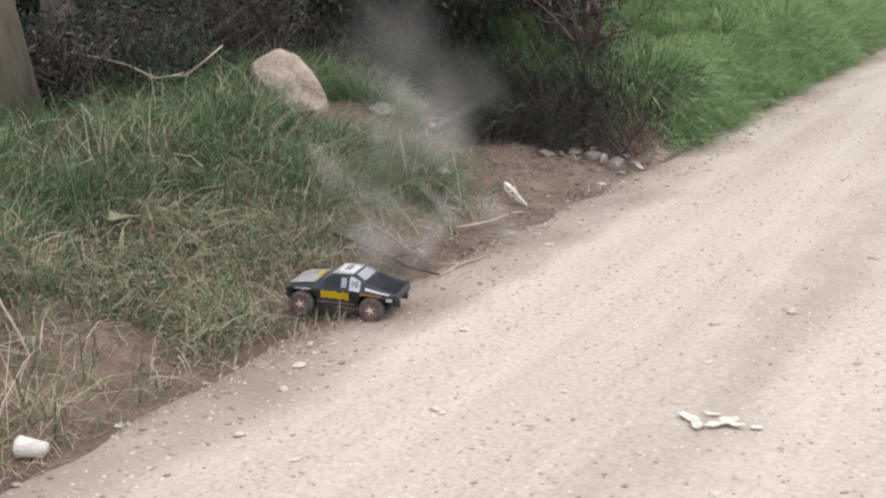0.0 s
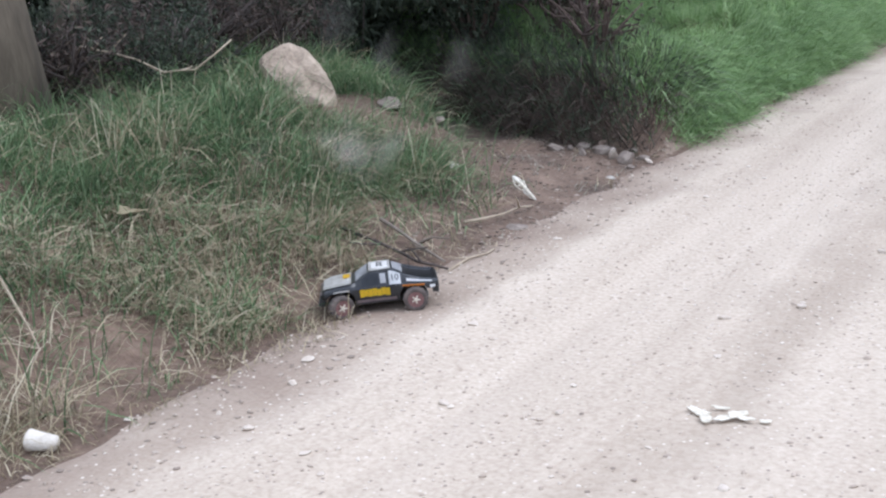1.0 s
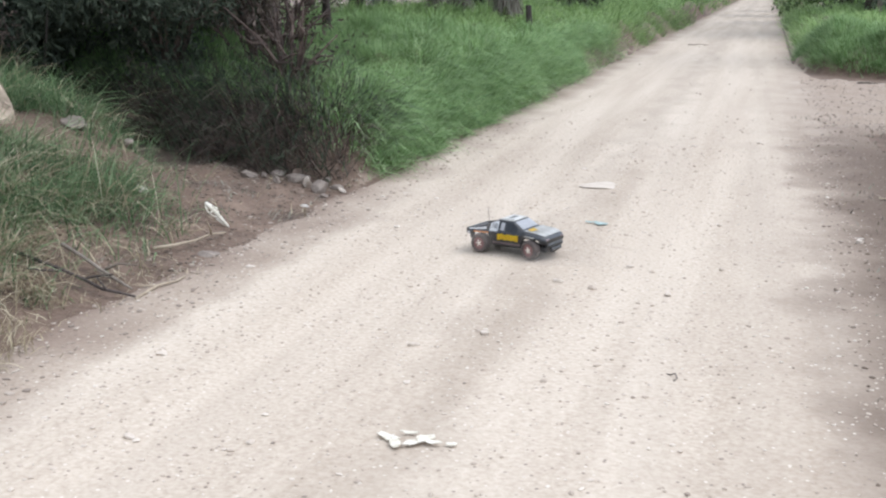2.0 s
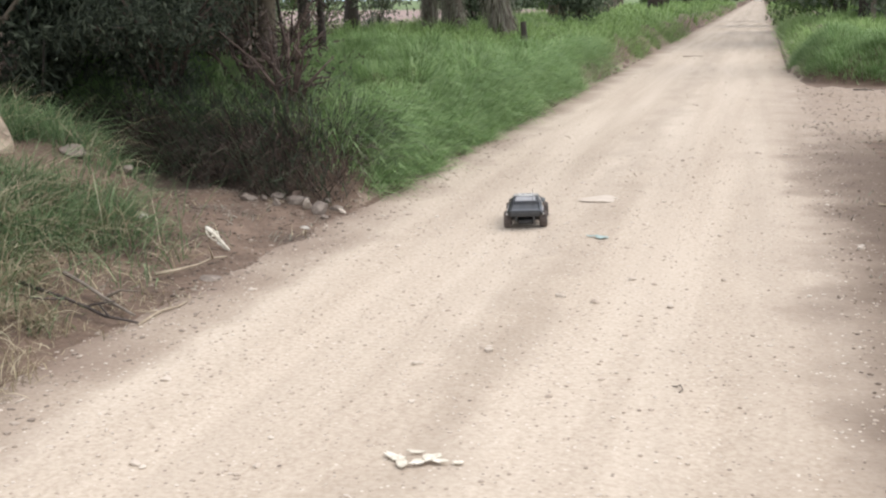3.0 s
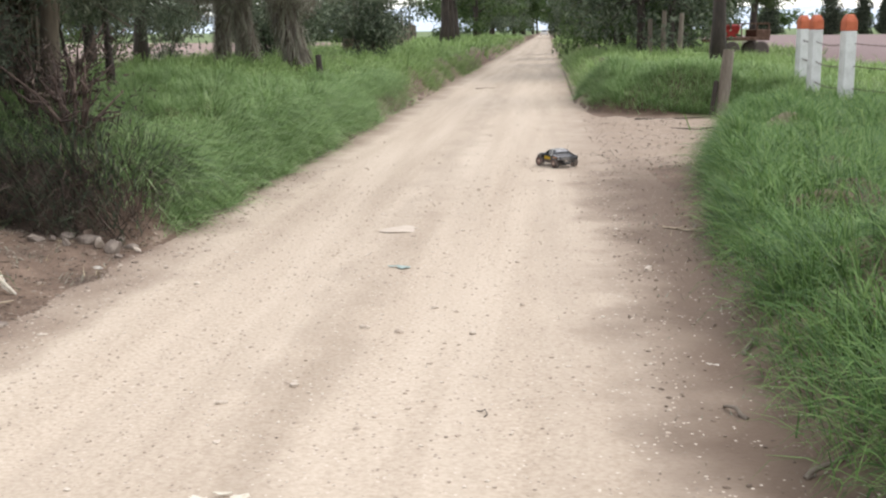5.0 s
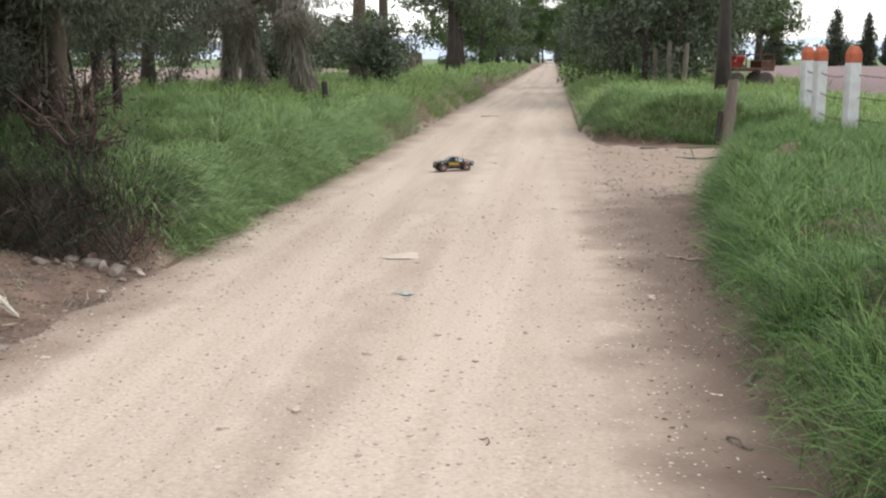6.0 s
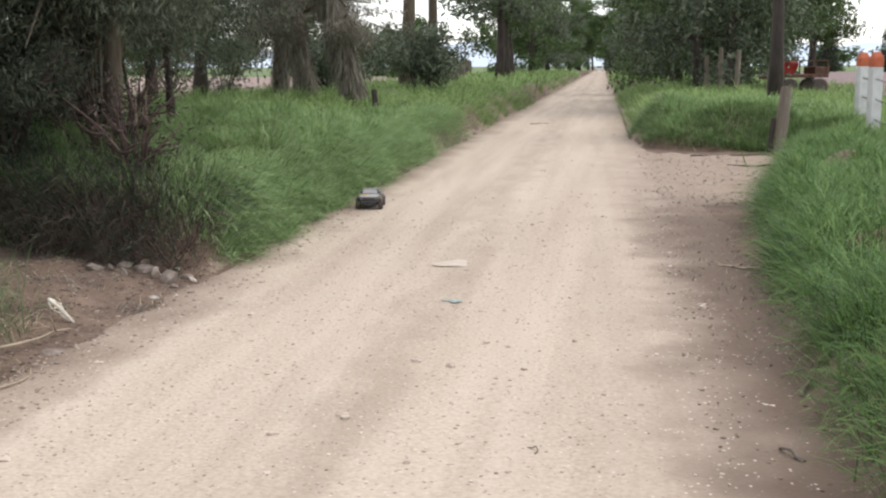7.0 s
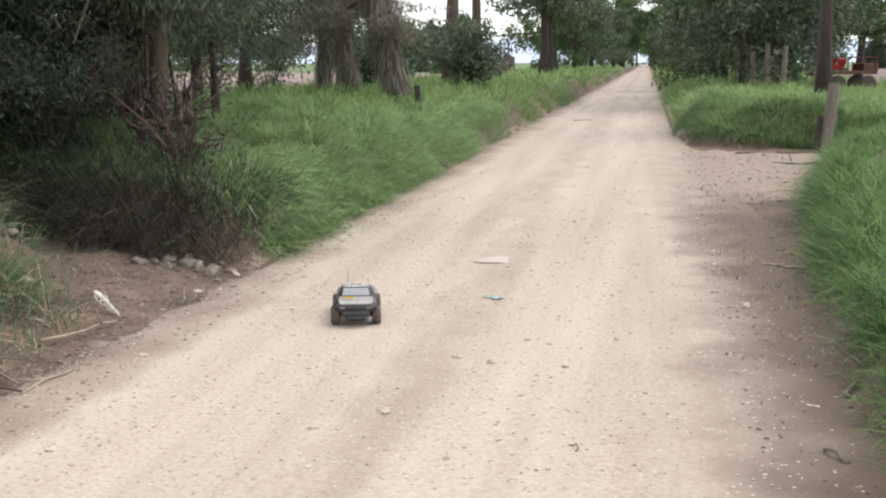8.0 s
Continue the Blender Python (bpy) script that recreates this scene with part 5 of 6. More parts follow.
def farm_trailer(at, turn):
    """A red seed hopper on a low rusty bed with small wheels."""
    base = root("farm_trailer", pose(at[0], at[1], float(land(*at)), 0, 0, turn))
    bm = bmesh.new()
    box(bm, (2.0, 1.2, 0.14), (0.1, 0, 0.78), 0.02)
    box(bm, (0.6, 1.1, 0.34), (0.85, 0, 0.98), 0.03)
    box(bm, (0.9, 0.12, 0.12), (-1.1, 0, 0.72), 0.01)
    part("bed", bm, RUST, base, "rusty dark steel bed")
    for sx2, wide in ((-0.45, 0.78),):
        bm = bmesh.new()
        box(bm, (wide * 0.7, 0.6, 0.42), (sx2, 0, 1.06), 0.03, taper=1.4)
        box(bm, (wide, 0.86, 0.1), (sx2, 0, 1.32), 0.03, taper=0.86)
        part("hopper", bm, RED, base, "red painted hopper")
    bm = bmesh.new()
    for px in (-0.9, -0.12, 0.55, 1.05):
        box(bm, (0.05, 0.05, 0.6), (px, -0.56, 1.1), 0.006)
    box(bm, (2.0, 0.05, 0.05), (0.08, -0.56, 1.38), 0.006)
    part("rail", bm, RUST, base, "rusty side rail")
    for wx, wy in ((-0.5, 0.55), (0.75, 0.55), (-0.5, -0.55), (0.75, -0.55)):
        bm = bmesh.new()
        tube(bm, [(wx, wy - 0.09, 0.34), (wx, wy - 0.05, 0.34), (wx, wy + 0.05, 0.34), (wx, wy + 0.09, 0.34)], [0.28, 0.34, 0.34, 0.28], 20)
        part("wheel", bm, RUBBER, base, smooth=False)
    return tagged(base, "red farm seeder with rusty bed parked by a field", "farm machine")


farm_trailer((7.75, 47.0), 15)

# cypresses and woods beyond the field
def cypress(at, height, width, seed):
    base = root("cypress", pose(at[0], at[1], float(land(*at)) - 0.1))
    bm = bmesh.new()
    tube(bm, [(0, 0, 0), (0, 0, height * 0.4), (0, 0, height * 0.95)], [0.35, 0.25, 0.04], 8, 0.1, seed)
    part("trunk", bm, BARK_DARK, base)
    r = np.random.default_rng(seed)
    cl = []
    for k in range(16):
        t = 0.06 + 0.92 * k / 15
        w = width * (1 - t) ** 0.6 * min(1, 0.5 + t * 3) * 0.55
        cl.append(((r.normal(0, w * 0.15), r.normal(0, w * 0.15), t * height), (w, w, height * 0.07)))
    leaves(cl, 3500, 0.5, LEAF_DARK, base, "crown", seed)
    return tagged(base, "tall dark cypress beyond the ploughed field", "tree", "cypresses")


for k, (cx_, cy_, ch, cw) in enumerate(((46, 190, 9.5, 4.6), (52.5, 195, 9.0, 3.6), (57, 198, 8.0, 3.0), (64, 205, 9.0, 3.5), (38, 200, 7, 5.0))):
    cypress((cx_, cy_), ch, cw, 200 + k)
for k, (hx, hy, hh, hw) in enumerate(((32, 215, 7, 7), (44, 225, 4.5, 8), (58, 230, 4, 9), (72, 230, 5, 9), (22, 200, 8, 7), (-30, 150, 6, 7), (-42, 160, 7, 8), (-22, 120, 6, 5), (-58, 170, 6, 9), (-18, 190, 8, 8), (-75, 175, 7, 9))):
    shrub((hx, hy), hh, hw * 0.6, LEAF_GREEN, "leafy hedge tree beyond the fields", 220 + k, 2500, 0.7, stems=12, name="hedge_tree", rise=0.05)


def hills():
    r = np.random.default_rng(5)
    xs = np.linspace(-2600, 2600, 140)
    top = 62 + 40 * wave(xs, xs * 0, 0.004, 12) + 18 * wave(xs, xs * 0, 0.015, 13)
    V, loops, n = [], [], len(xs)
    for k in range(3):
        V += [(x, 2700 + 350 * k, z) for x, z in zip(xs, (0 * top - 5, top * 0.7, top)[k])]
    for k in range(2):
        for i in range(n - 1):
            loops += [k * n + i, k * n + i + 1, (k + 1) * n + i + 1, (k + 1) * n + i]
    return tagged(sheet("backdrop", V, loops, np.full((n - 1) * 2, 4), HILL, True), "blue hazy hills on the horizon", "hills", kind="structure")


hills()


def far_car(at, turn):
    """A small pale car at the far end of the road."""
    base = root("car", pose(at[0], at[1], float(road_height(*at)), 0, 0, turn))
    bm = bmesh.new()
    box(bm, (4.1, 1.7, 0.62), (0, 0, 0.62), 0.12)
    box(bm, (2.2, 1.55, 0.6), (-0.2, 0, 1.2), 0.1, taper=0.82)
    part("body", bm, CONCRETE, base, "pale body")
    for sx2 in (-1, 1):
        bm = bmesh.new()
        box(bm, (0.03, 1.25, 0.4), (-0.2 + sx2 * 1.04, 0, 1.2), 0.01, (0, -sx2 * 14, 0))
        part("windscreen", bm, GLASS_DARK, base, "dark windscreen")
        for sy2 in (-1, 1):
            bm = bmesh.new()
            tube(bm, [(sx2 * 1.25, sy2 * 0.82 - 0.1, 0.31), (sx2 * 1.25, sy2 * 0.82 + 0.1, 0.31)], [0.31, 0.31], 16)
            part("wheel", bm, RUBBER, base)
    return tagged(base, "small pale car standing far down the gravel road", "car")


far_car((-0.9, 290), 90)


# ---- the radio-controlled truck ----
AXLES, TRACK, WHEEL_R = (0.168, -0.168), 0.122, 0.055


def shell_section(x):
    """Half width, lower edge, belt line, roof half width and top of the body shell at x."""
    w = np.interp(x, [-0.275, -0.24, -0.10, -0.03, 0.09, 0.14, 0.20, 0.236, 0.256], [0.112, 0.127, 0.125, 0.115, 0.115, 0.127, 0.129, 0.120, 0.098])
    belt = np.interp(x, [-0.275, -0.1, 0.09, 0.14, 0.22, 0.256], [0.120, 0.128, 0.124, 0.132, 0.128, 0.112])
    top = np.interp(x, [-0.275, -0.20, -0.125, -0.085, -0.07, 0.03, 0.095, 0.11, 0.2, 0.242, 0.256], [0.130, 0.144, 0.168, 0.189, 0.195, 0.194, 0.154, 0.151, 0.143, 0.132, 0.116])
    half = np.interp(x, [-0.275, -0.13, -0.08, 0.03, 0.10, 0.11, 0.2, 0.24, 0.256], [0.110, 0.100, 0.086, 0.086, 0.096, 0.108, 0.108, 0.096, 0.072])
    low = 0.052
    for a in AXLES:
        d = 0.070 ** 2 - (x - a) ** 2
        if d > 0:
            low = max(low, 0.057 + math.sqrt(d))
    if x > 0.22:
        low = max(low, 0.092)
    if x < -0.225:
        low = max(low, 0.094)
    return float(w), min(float(low), float(belt) - 0.008), float(belt), float(half), float(top)


def shell_panel(x0, x1, s0, s1, side, zone, off=0.003, nx=26, ns=3):
    """A thin panel that follows the shell; zone: 'side' (lower edge to belt), 'upper' (belt to roof edge) or 'top' (across)."""
    bm = bmesh.new()
    rows = []
    for i in range(nx + 1):
        x = x0 + (x1 - x0) * i / nx
        w, lo, be, ha, to = shell_section(x)
        row = []
        for j in range(ns + 1):
            s = s0 + (s1 - s0) * j / ns
            if zone == "side":
                p = Vector((x, side * (w + off), 0.062 + (be - 0.062) * s))
            elif zone == "upper":
                p = Vector((x, side * (w + (ha - w) * s + off), be + (to - be) * s + off * 0.6))
            else:
                p = Vector((x, ha * s, to + off))
            row.append(bm.verts.new(p))
        rows.append(row)
    for a, b in zip(rows, rows[1:]):
        for j in range(ns):
            f = (a[j], b[j], b[j + 1], a[j + 1])
            bm.faces.new(f if (zone == "top" or side > 0) else f[::-1])
    bmesh.ops.solidify(bm, geom=bm.faces[:], thickness=0.0012)
    return bm


def truck_wheel(parent, x, side):
    wheel = root("wheel", pose(x, side * TRACK, WHEEL_R))
    wheel.parent = parent
    bm = bmesh.new()
    prof = [(-0.026, 0.036), (-0.027, 0.046), (-0.022, 0.053), (-0.008, 0.055), (0.008, 0.055), (0.022, 0.053), (0.027, 0.046), (0.026, 0.036)]
    n = 28
    rings = [[bm.verts.new(((r + (0.0025 if 1 < i < 6 and k % 2 else 0)) * math.cos(2 * math.pi * k / n), y, (r + (0.0025 if 1 < i < 6 and k % 2 else 0)) * math.sin(2 * math.pi * k / n))) for k in range(n)] for i, (y, r) in enumerate(prof)]
    for a, b in zip(rings, rings[1:] + rings[:1]):
        for k in range(n):
            bm.faces.new((a[k], b[k], b[(k + 1) % n], a[(k + 1) % n]))
    part("tyre", bm, RUBBER, wheel, "dusty knobbly rubber tyre")
    bm = bmesh.new()
    tube(bm, [(0, -0.022, 0), (0, -0.018, 0), (0, 0.018, 0), (0, 0.022, 0)], [0.037, 0.035, 0.035, 0.037], 24)
    part("rim", bm, RIM_RED, wheel, "dusty red rim")
    bm = bmesh.new()
    for k in range(5):
        a = 360 * k / 5
        box(bm, (0.015, 0.004, 0.0055), (0.012 * math.cos(radians(a)), side * 0.0235, -0.012 * math.sin(radians(a))), 0.001, (0, a, 0))
    tube(bm, [(0, side * 0.021, 0), (0, side * 0.028, 0)], [0.009, 0.007], 10)
    part("spokes", bm, BONE, wheel, "white spokes and wheel nut")
    return wheel


def rc_truck():
    base = root("rc_truck", Matrix())
    bm = bmesh.new()
    rows = []
    for x in np.linspace(-0.275, 0.256, 54):
        w, lo, be, ha, to = shell_section(x)
        mid = be + (to - be) * 0.5
        bed = to - 0.013 if -0.262 < x < -0.126 else to
        row = [(-w + 0.006, lo), (-w, lo + 0.004), (-w - 0.002, (lo + be) / 2), (-w, be), (-(w + ha) / 2 - 0.002, mid), (-ha, to - 0.003), (-ha + 0.008, to), (-ha + 0.014, bed)]
        row += [(-y, z) for y, z in row[::-1]]
        rows.append([bm.verts.new((x, y, z)) for y, z in row])
    for a, b in zip(rows, rows[1:]):
        for j in range(15):
            bm.faces.new((a[j], a[j + 1], b[j + 1], b[j]))
    bm.faces.new(rows[0])
    bm.faces.new(rows[-1][::-1])
    bmesh.ops.recalc_face_normals(bm, faces=bm.faces[:])
    body = part("body", bm, BLACK, base, "black polycarbonate body shell", smooth=False)
    for name, args, mat, label in (
            ("hood_panel", (0.112, 0.241, -0.95, 0.95, 1, "top"), SILVER, "dusty silver hood"),
            ("roof_panel", (-0.069, 0.03, -0.97, 0.97, 1, "top"), SILVER, "dusty silver roof"),
            ("windscreen", (0.037, 0.094, -0.86, 0.86, 1, "top"), GLASS_GLARE, "windscreen with the sky's pale reflection in its colour"),
            ("rear_window", (-0.122, -0.078, -0.74, 0.74, 1, "top"), GLASS_GLARE, "rear window with the sky's pale reflection in its colour"),
            ("hood_badge", (0.118, 0.15, -0.7, -0.1, 1, "top"), YELLOW, "yellow mark on the hood")):
        bm = shell_panel(*args, off=0.005 if name == "hood_badge" else 0.003)
        part(name, bm, mat, body, label)
    for side in (-1, 1):
        part("quarter_window", shell_panel(-0.043, -0.018, 0.2, 0.8, side, "upper", nx=4), GLASS_GLARE, body, "pale slatted quarter window")
        part("side_window", shell_panel(-0.010, 0.066, 0.12, 0.85, side, "upper"), GLASS_DARK, body, "tinted side window")
        part("number_panel", shell_panel(-0.110, -0.058, 0.06, 0.9, side, "upper"), DECAL_WHITE, body, "white start-number panel")
        part("orange_stripe", shell_panel(-0.215, -0.115, 0.86, 0.99, side, "side"), DECAL_ORANGE, body, "orange stripe decal")
        part("tail_decal", shell_panel(-0.262, -0.238, 0.62, 0.85, side, "side"), DECAL_WHITE, body, "small white decal")
        part("fender_decal", shell_panel(0.125, 0.195, 0.9, 1.0, side, "side"), SILVER, body, "small silver fender decal")
        part("sill", shell_panel(-0.085, 0.095, 0.02, 0.22, side, "side", off=0.003), SILL, body, "dusty mauve sill")
        for k in range(7):
            x = -0.058 + 0.0195 * k
            lo, hi = ((0.36, 0.86), (0.42, 0.9), (0.38, 0.82), (0.42, 0.92), (0.4, 0.9), (0.44, 0.9), (0.4, 0.94))[k]
            part("yellow_bar", shell_panel(x, x + 0.019, lo, hi + 0.04, side, "side", nx=1, ns=1), YELLOW, body, "bright yellow block of a side decal")
        # the start number
        cu = bpy.data.curves.new("number", "FONT")
        cu.body, cu.size, cu.align_x, cu.align_y, cu.extrude = "10", 0.040, "CENTER", "CENTER", 0.0004
        tmp = new("number", cu)
        me = bpy.data.meshes.new_from_object(tmp.evaluated_get(bpy.context.evaluated_depsgraph_get()))
        bpy.data.objects.remove(tmp)
        me.materials.append(PLASTIC)
        num = new("number", me)
        num.parent = body
        w, lo, be, ha, to = shell_section(-0.083)
        tilt = math.degrees(math.atan2(w - ha, to - be))
        num.matrix_basis = pose(-0.083, side * ((w + ha) / 2 + 0.0055), (be + to) / 2 + 0.002, 0, 0, 180 if side > 0 else 0) @ pose(0, 0, 0, 90 - tilt)
        tagged(num, "black number 10")
        part("bed_rail", shell_panel(-0.25, -0.135, 0.3, 0.62, side, "upper"), DECAL_WHITE, body, "white streak on the bed side")
        bm = bmesh.new()
        box(bm, (0.02, 0.034, 0.016), (0.246, side * 0.078, 0.112), 0.003)
        part("headlight", bm, SILL, body, "dusty headlight decal")
    # number on the roof
    bm = bmesh.new()
    for dx in (-0.065, -0.045):
        for dy in (-0.02, 0.02):
            box(bm, (0.006, 0.03, 0.0015), (dx + 0.035, dy, 0.2025), 0)
    for dy in (-0.034, -0.006, 0.02):
        box(bm, (0.024, 0.006, 0.0015), (-0.02, dy, 0.2026), 0)
    part("roof_mark", bm, PLASTIC, body, "dark figures on the roof")
    bm = bmesh.new()
    box(bm, (0.03, 0.17, 0.03), (0.25, 0, 0.078), 0.008)
    box(bm, (0.03, 0.11, 0.02), (0.258, 0, 0.056), 0.006)
    part("front_bumper", bm, PLASTIC, base, "black front bumper")
    bm = bmesh.new()
    box(bm, (0.018, 0.2, 0.034), (-0.272, 0, 0.106), 0.006)
    for s in (-1, 1):
        box(bm, (0.03, 0.012, 0.05), (-0.266, s * 0.06, 0.083), 0.003)
    part("rear_bumper", bm, PLASTIC, base, "black rear bumper")
    bm = bmesh.new()
    box(bm, (0.078, 0.10, 0.006), (-0.02, 0, 0.1985), 0.002)
    part("roof_scoop", bm, SILVER, body, "raised dusty roof panel")
    bm = bmesh.new()
    box(bm, (0.46, 0.10, 0.03), (0, 0, 0.045), 0.008)
    for a in AXLES:
        tube(bm, [(a, -TRACK, WHEEL_R), (a, TRACK, WHEEL_R)], [0.009, 0.009], 8)
        for s in (-1, 1):
            tube(bm, [(a - 0.02, s * 0.1, 0.05), (a - 0.02, s * 0.05, 0.11)], [0.010, 0.008], 8)
    part("chassis", bm, PLASTIC, base, "grey-black chassis with axles and dampers")
    bm = bmesh.new()
    tube(bm, [(-0.15, -0.05, 0.115), (-0.165, -0.052, 0.255)], [0.0016, 0.0012], 6)
    part("aerial", bm, PLASTIC, base, "thin black aerial")
    wheels = [(truck_wheel(base, a, s), a, s) for a in AXLES for s in (1, -1)]
    return tagged(base, "dusty black and silver radio-controlled short-course truck with yellow decals", "toy truck"), wheels


TRUCK, WHEELS = rc_truck()

# seconds, place on the road, heading in degrees from the x axis, turn of the front wheels
RUN = [(0.0, -2.965, 3.935, 195, 0), (0.5, -2.96, 3.955, 197, 5), (0.7, -2.93, 3.96, 200, 10), (0.9, -2.90, 3.96, 207, 18), (1.0, -2.86, 3.98, 216, 20), (1.2, -2.72, 4.30, 219, 5),
       (1.3, -2.54, 4.37, 218, 0), (1.4, -2.35, 4.47, 218, -5), (1.5, -2.14, 4.60, 220, -15), (1.6, -1.90, 4.78, 240, -25), (1.7, -1.71, 5.12, 268, -25), (1.8, -1.46, 5.46, 293, -25),
       (1.9, -1.35, 5.83, 322, -20), (2.0, -1.30, 6.18, 341, -10), (2.1, -1.28, 6.46, 368, 20), (2.2, -1.35, 6.82, 386, 25), (2.5, -1.25, 7.25, 425, 20), (2.9, -1.45, 7.45, 455, 5),
       (3.3, -1.69, 7.79, 466, 0), (3.5, -1.75, 8.04, 466, 0), (3.7, -1.84, 8.68, 455, -15), (3.8, -1.88, 8.92, 442, -25), (3.9, -1.85, 9.22, 425, -25), (4.0, -1.76, 9.50, 415, -20),
       (4.2, -1.40, 10.33, 395, -8), (4.3, -1.11, 10.80, 386, 0), (4.4, -0.80, 11.04, 382, 10), (4.5, -0.60, 11.13, 392, 25), (4.6, -0.40, 11.28, 415, 25), (4.7, -0.20, 11.60, 434, 25),
       (4.8, -0.03, 11.86, 450, 25), (4.9, 0.02, 12.35, 466, 20), (5.0, 0.12, 12.70, 480, 15), (5.1, 0.12, 13.1, 497, 10), (5.2, 0.10, 13.55, 508, 10), (5.5, -0.35, 14.6, 525, 15), (5.9, -1.2, 15.35, 552, 20),
       (6.3, -1.80, 14.85, 584, 20), (6.5, -2.10, 14.2, 603, 16), (6.7, -2.26, 13.10, 622, 10), (7.0, -2.50, 11.85, 637, 5), (7.2, -2.55, 10.82, 642, 2), (7.3, -2.50, 10.25, 645, 2),
       (7.5, -2.36, 9.14, 647, 0), (7.8, -2.02, 7.60, 645, 0), (8.0, -1.72, 6.45, 644, 0)]


def truck_pose(x, y, heading, climb=0.0):
    """The truck on its four wheels at that place."""
    c, s = math.cos(radians(heading)), math.sin(radians(heading))

    def under(a, b):
        px, py = x + a * c - b * s, y + a * s + b * c
        return max(float(road_height(px, py)), float(land(px, py)))
    front = (under(AXLES[0], TRACK) + under(AXLES[0], -TRACK)) / 2
    rear = (under(AXLES[1], TRACK) + under(AXLES[1], -TRACK)) / 2
    left = (under(AXLES[0], TRACK) + under(AXLES[1], TRACK)) / 2
    right = (under(AXLES[0], -TRACK) + under(AXLES[1], -TRACK)) / 2
    pitch, roll = math.degrees(math.atan2(front - rear, 0.336)), math.degrees(math.atan2(left - right, 2 * TRACK))
    return pose(x, y, (front + rear) / 2 + 0.002, 0, 0, heading) @ pose(0, 0, 0, roll, 0, 0) @ pose(AXLES[1], 0, 0, 0, -pitch - climb, 0) @ pose(-AXLES[1], 0, 0)


# dust that the wheels throw up: thin veils that rise, drift and settle
def dust_cloud(size, seed, label):
    """Thin drifting wisps, dense in the middle and fading to their rims."""
    count = 11
    r = np.random.default_rng(seed)
    P = r.normal(0, 0.5, (count, 3)) * np.array(size)
    a = r.normal(0, 1, (count, 3))
    a /= np.linalg.norm(a, axis=1)[:, None]
    b = np.cross(a, r.normal(0, 1, (count, 3)))
    b /= np.linalg.norm(b, axis=1)[:, None]
    q = (0.6 * min(size[0], size[2] * 1.6) * r.uniform(0.6, 1.3, count))[:, None]
    rim = [P + (a * math.cos(t) + b * math.sin(t)) * q * r.uniform(0.75, 1.2, (count, 1)) for t in np.arange(10) * math.pi / 5]
    V = np.stack([P] + rim, 1).reshape(-1, 3)
    fan = np.array([[0, k + 1, (k + 1) % 10 + 1] for k in range(10)]).ravel()
    ob = sheet("dust_cloud", V, (np.arange(count)[:, None] * 11 + fan).ravel(), np.full(count * 10, 3), DUST)
    ob.data.attributes.new("thickness", "FLOAT", "POINT").data.foreach_set("value", np.tile(np.r_[1.0, np.zeros(10)], count).astype(np.float32))
    return tagged(ob, label, "dust", "dust clouds", "stuff")


def veil_material():
    m = bpy.data.materials.new("airborne_dust")
    m.use_nodes = True
    n, l = m.node_tree.nodes, m.node_tree.links
    clear, powder, mix = n.new("ShaderNodeBsdfTransparent"), n.new("ShaderNodeBsdfDiffuse"), n.new("ShaderNodeMixShader")
    powder.inputs[0].default_value = (0.6, 0.53, 0.46, 1)
    att, ease = n.new("ShaderNodeAttribute"), n.new("ShaderNodeMapRange")
    att.attribute_name, ease.interpolation_type = "thickness", "SMOOTHSTEP"
    ease.inputs[4].default_value = 0.12
    l.new(att.outputs["Fac"], ease.inputs[0]), l.new(ease.outputs[0], mix.inputs[0])
    l.new(clear.outputs[0], mix.inputs[1]), l.new(powder.outputs[0], mix.inputs[2]), l.new(mix.outputs[0], n["Material Output"].inputs[0])
    return m


DUST = veil_material()
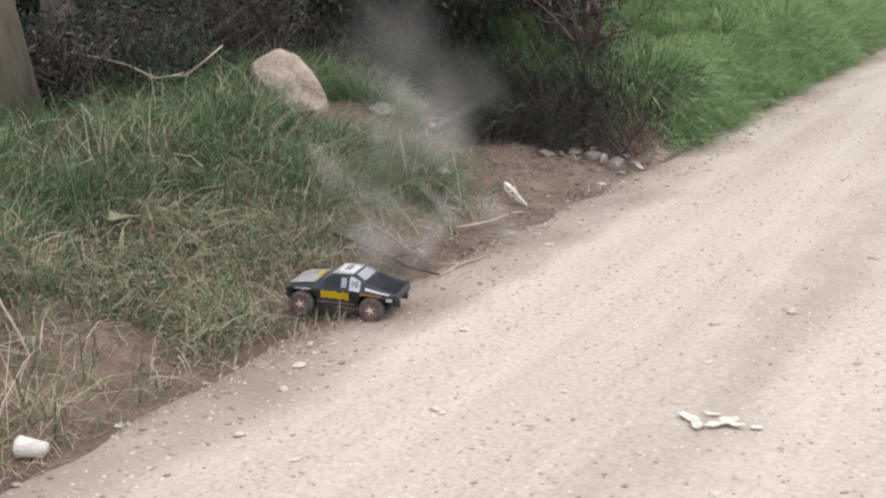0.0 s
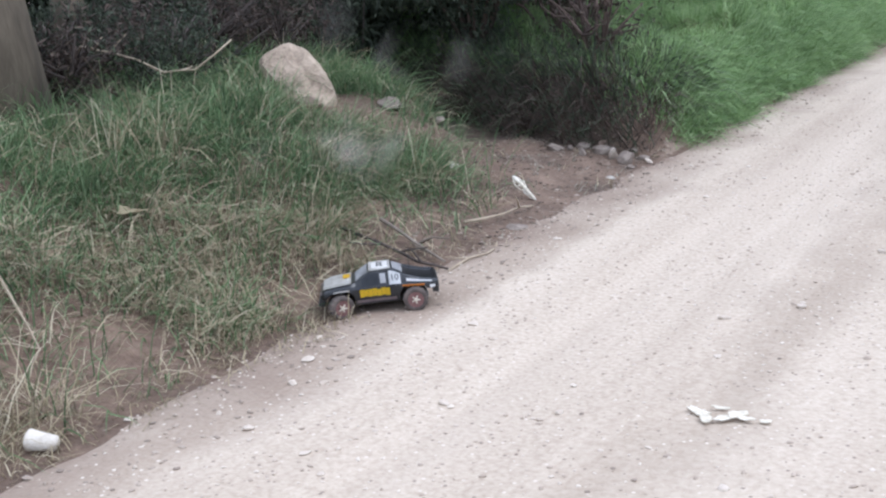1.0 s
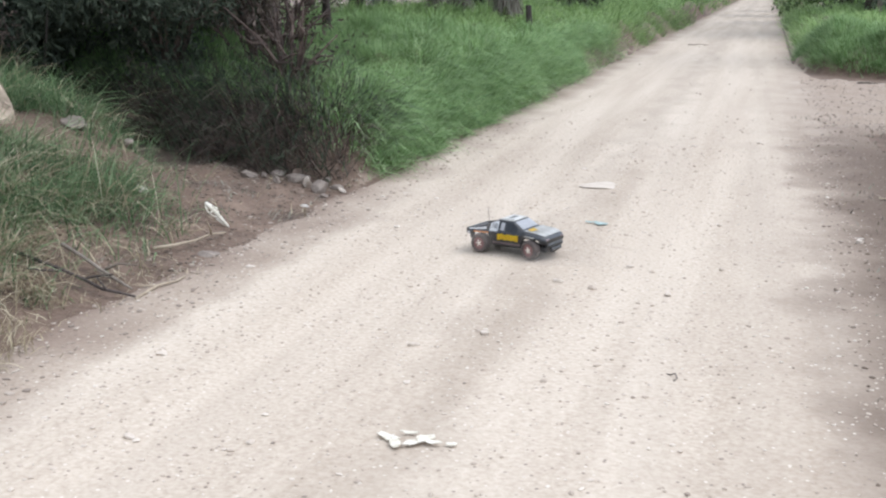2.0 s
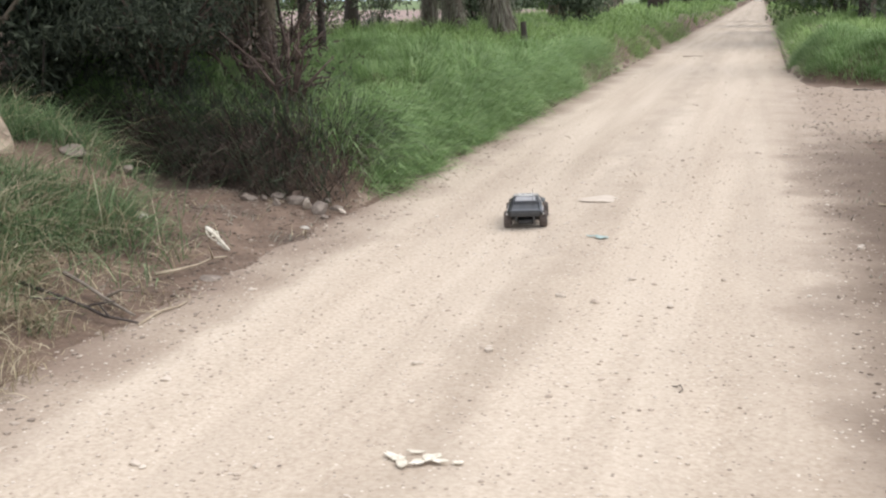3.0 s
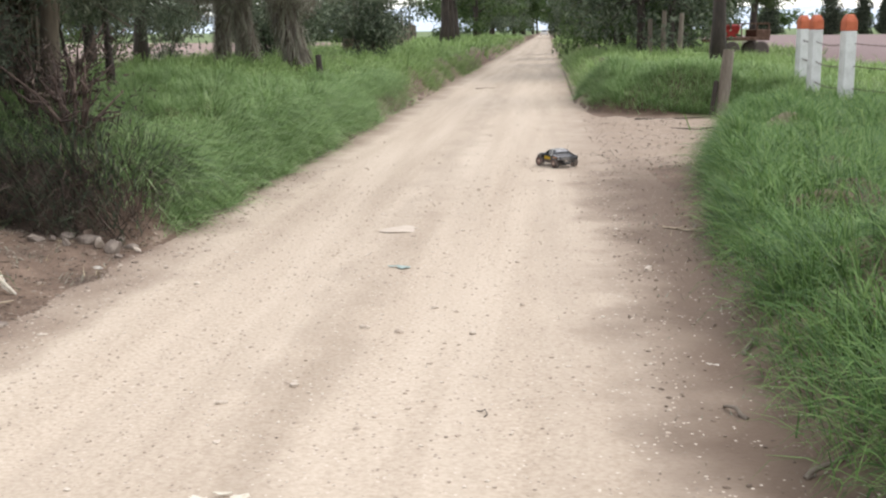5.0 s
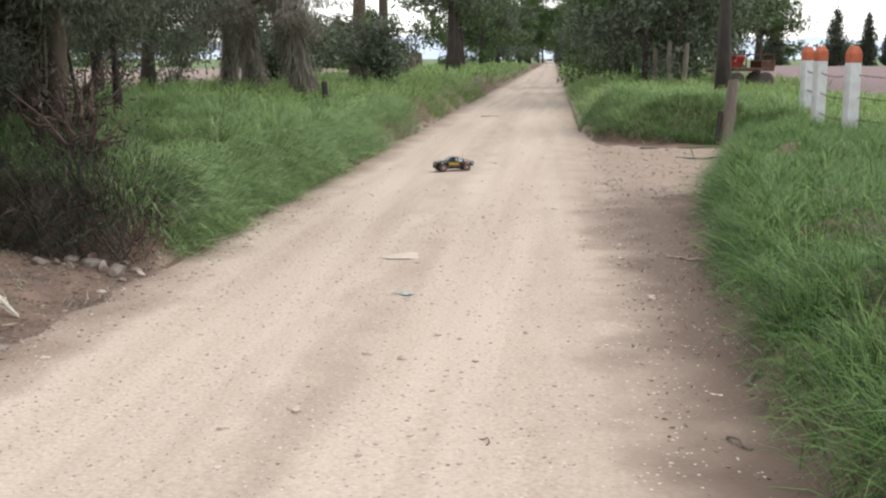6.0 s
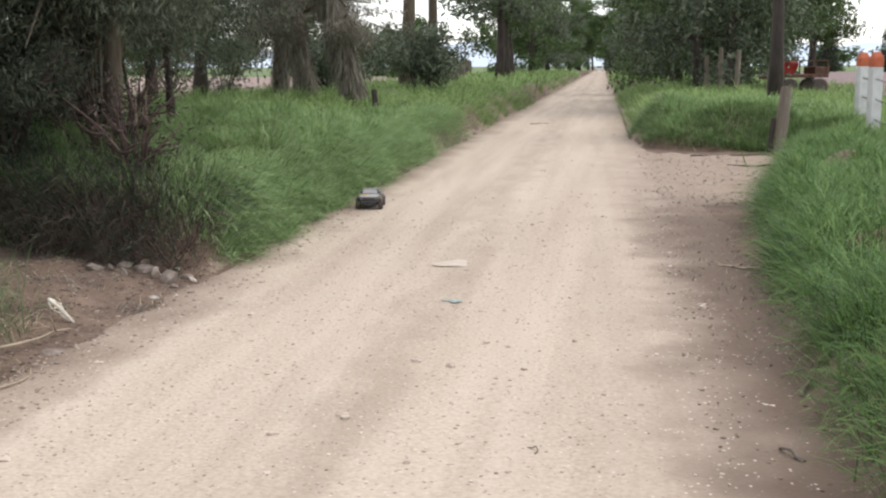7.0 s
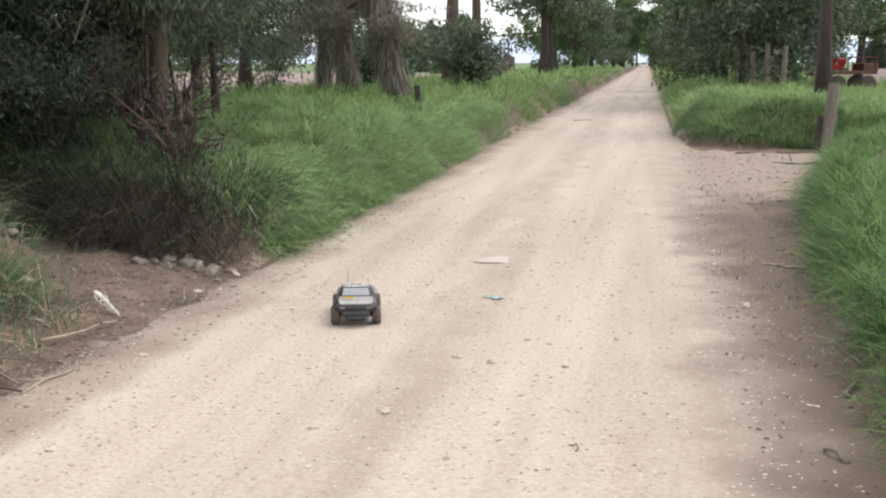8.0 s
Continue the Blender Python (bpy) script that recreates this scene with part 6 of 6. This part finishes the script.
# each cloud: size, seconds and places of its way, from the ground and back to it
CLOUDS = [((0.4, 0.36, 0.24), [(0.0, -3.05, 4.45, 0.12), (0.5, -3.2, 4.6, 0.22), (0.8, -3.4, 4.8, 0.3), (1.1, -4.0, 5.5, 0.5), (1.6, -5.6, 7.2, 0.8), (2.2, -8.0, 9.8, 0.95), (8.0, -8.4, 10.1, 0.95)]),
          ((0.85, 0.75, 0.5), [(0.0, -3.7, 6.0, 0.55), (0.4, -6.6, 8.7, 0.8), (0.9, -8.8, 10.5, 0.9), (2.0, -8.9, 10.6, 1.0), (8.0, -9.0, 10.7, 1.0)]),
          ((0.75, 0.6, 0.36), [(0.0, -3.4, 5.0, 0.3), (0.4, -3.9, 5.6, 0.4), (0.9, -5.8, 7.8, 0.6), (1.6, -8.0, 9.8, 0.9), (8.0, -8.2, 10.0, 0.9)]),
          ((0.5, 0.4, 0.2), [(0.0, -1.3, 6.2, -0.6), (1.7, -1.3, 6.1, -0.5), (2.0, -1.35, 6.15, 0.0), (2.3, -1.3, 6.4, 0.08), (2.9, -1.1, 6.6, -0.1), (3.3, -1.1, 6.6, -0.6), (8.0, -1.1, 6.6, -0.6)]),
          ((0.45, 0.4, 0.15), [(0.0, 0.1, 12.4, -0.6), (4.6, 0.1, 12.3, -0.5), (4.9, 0.12, 12.4, 0.0), (5.2, 0.2, 12.9, 0.1), (5.8, 0.3, 13.3, -0.1), (6.3, 0.3, 13.4, -0.6), (8.0, 0.3, 13.4, -0.6)]),
          ((0.5, 0.5, 0.2), [(0.0, -1.4, 15.2, -0.8), (5.9, -1.4, 15.2, -0.7), (6.2, -1.5, 15.1, 0.1), (6.5, -1.6, 14.7, 0.16), (7.0, -1.9, 14.0, 0.1), (7.5, -2.1, 13.0, -0.1), (8.0, -2.1, 12.5, -0.7)])]
VEILS = [dust_cloud(size, k + 1, "thin veil of pale dust thrown up by the truck's wheels") for k, (size, way) in enumerate(CLOUDS)]


def motions():
    # at first its front wheels are up on the tussocks of the bank
    walk(TRUCK, [(t, truck_pose(x, y, h, float(np.interp(t, [0, 0.7, 1.0], [6, 4, 0])))) for t, x, y, h, s in RUN])
    for veil, (size, way) in zip(VEILS, CLOUDS):
        walk(veil, [(t, pose(x, y, z, 0, 0, 12 * t)) for t, x, y, z in way])
    # the wheels roll by the way that the truck goes along its own axis
    ts = [r[0] for r in RUN]
    spin, rows = 0.0, {w[0]: [] for w in WHEELS}
    last = None
    for k in range(241):
        t = k / 30
        x, y, h, st = (float(np.interp(t, ts, [r[j] for r in RUN])) for j in (1, 2, 3, 4))
        if last:
            go = (x - last[0]) * math.cos(radians(h)) + (y - last[1]) * math.sin(radians(h))
            spin += max(-75, min(75, math.degrees(go / WHEEL_R)))
        last = (x, y)
        for w, a, s in WHEELS:
            rows[w].append((t, pose(a, s * TRACK, WHEEL_R, 0, 0, st if a > 0 else 0) @ pose(0, 0, 0, 0, spin, 0)))
    for w in rows:
        walk(w, rows[w])


motions()
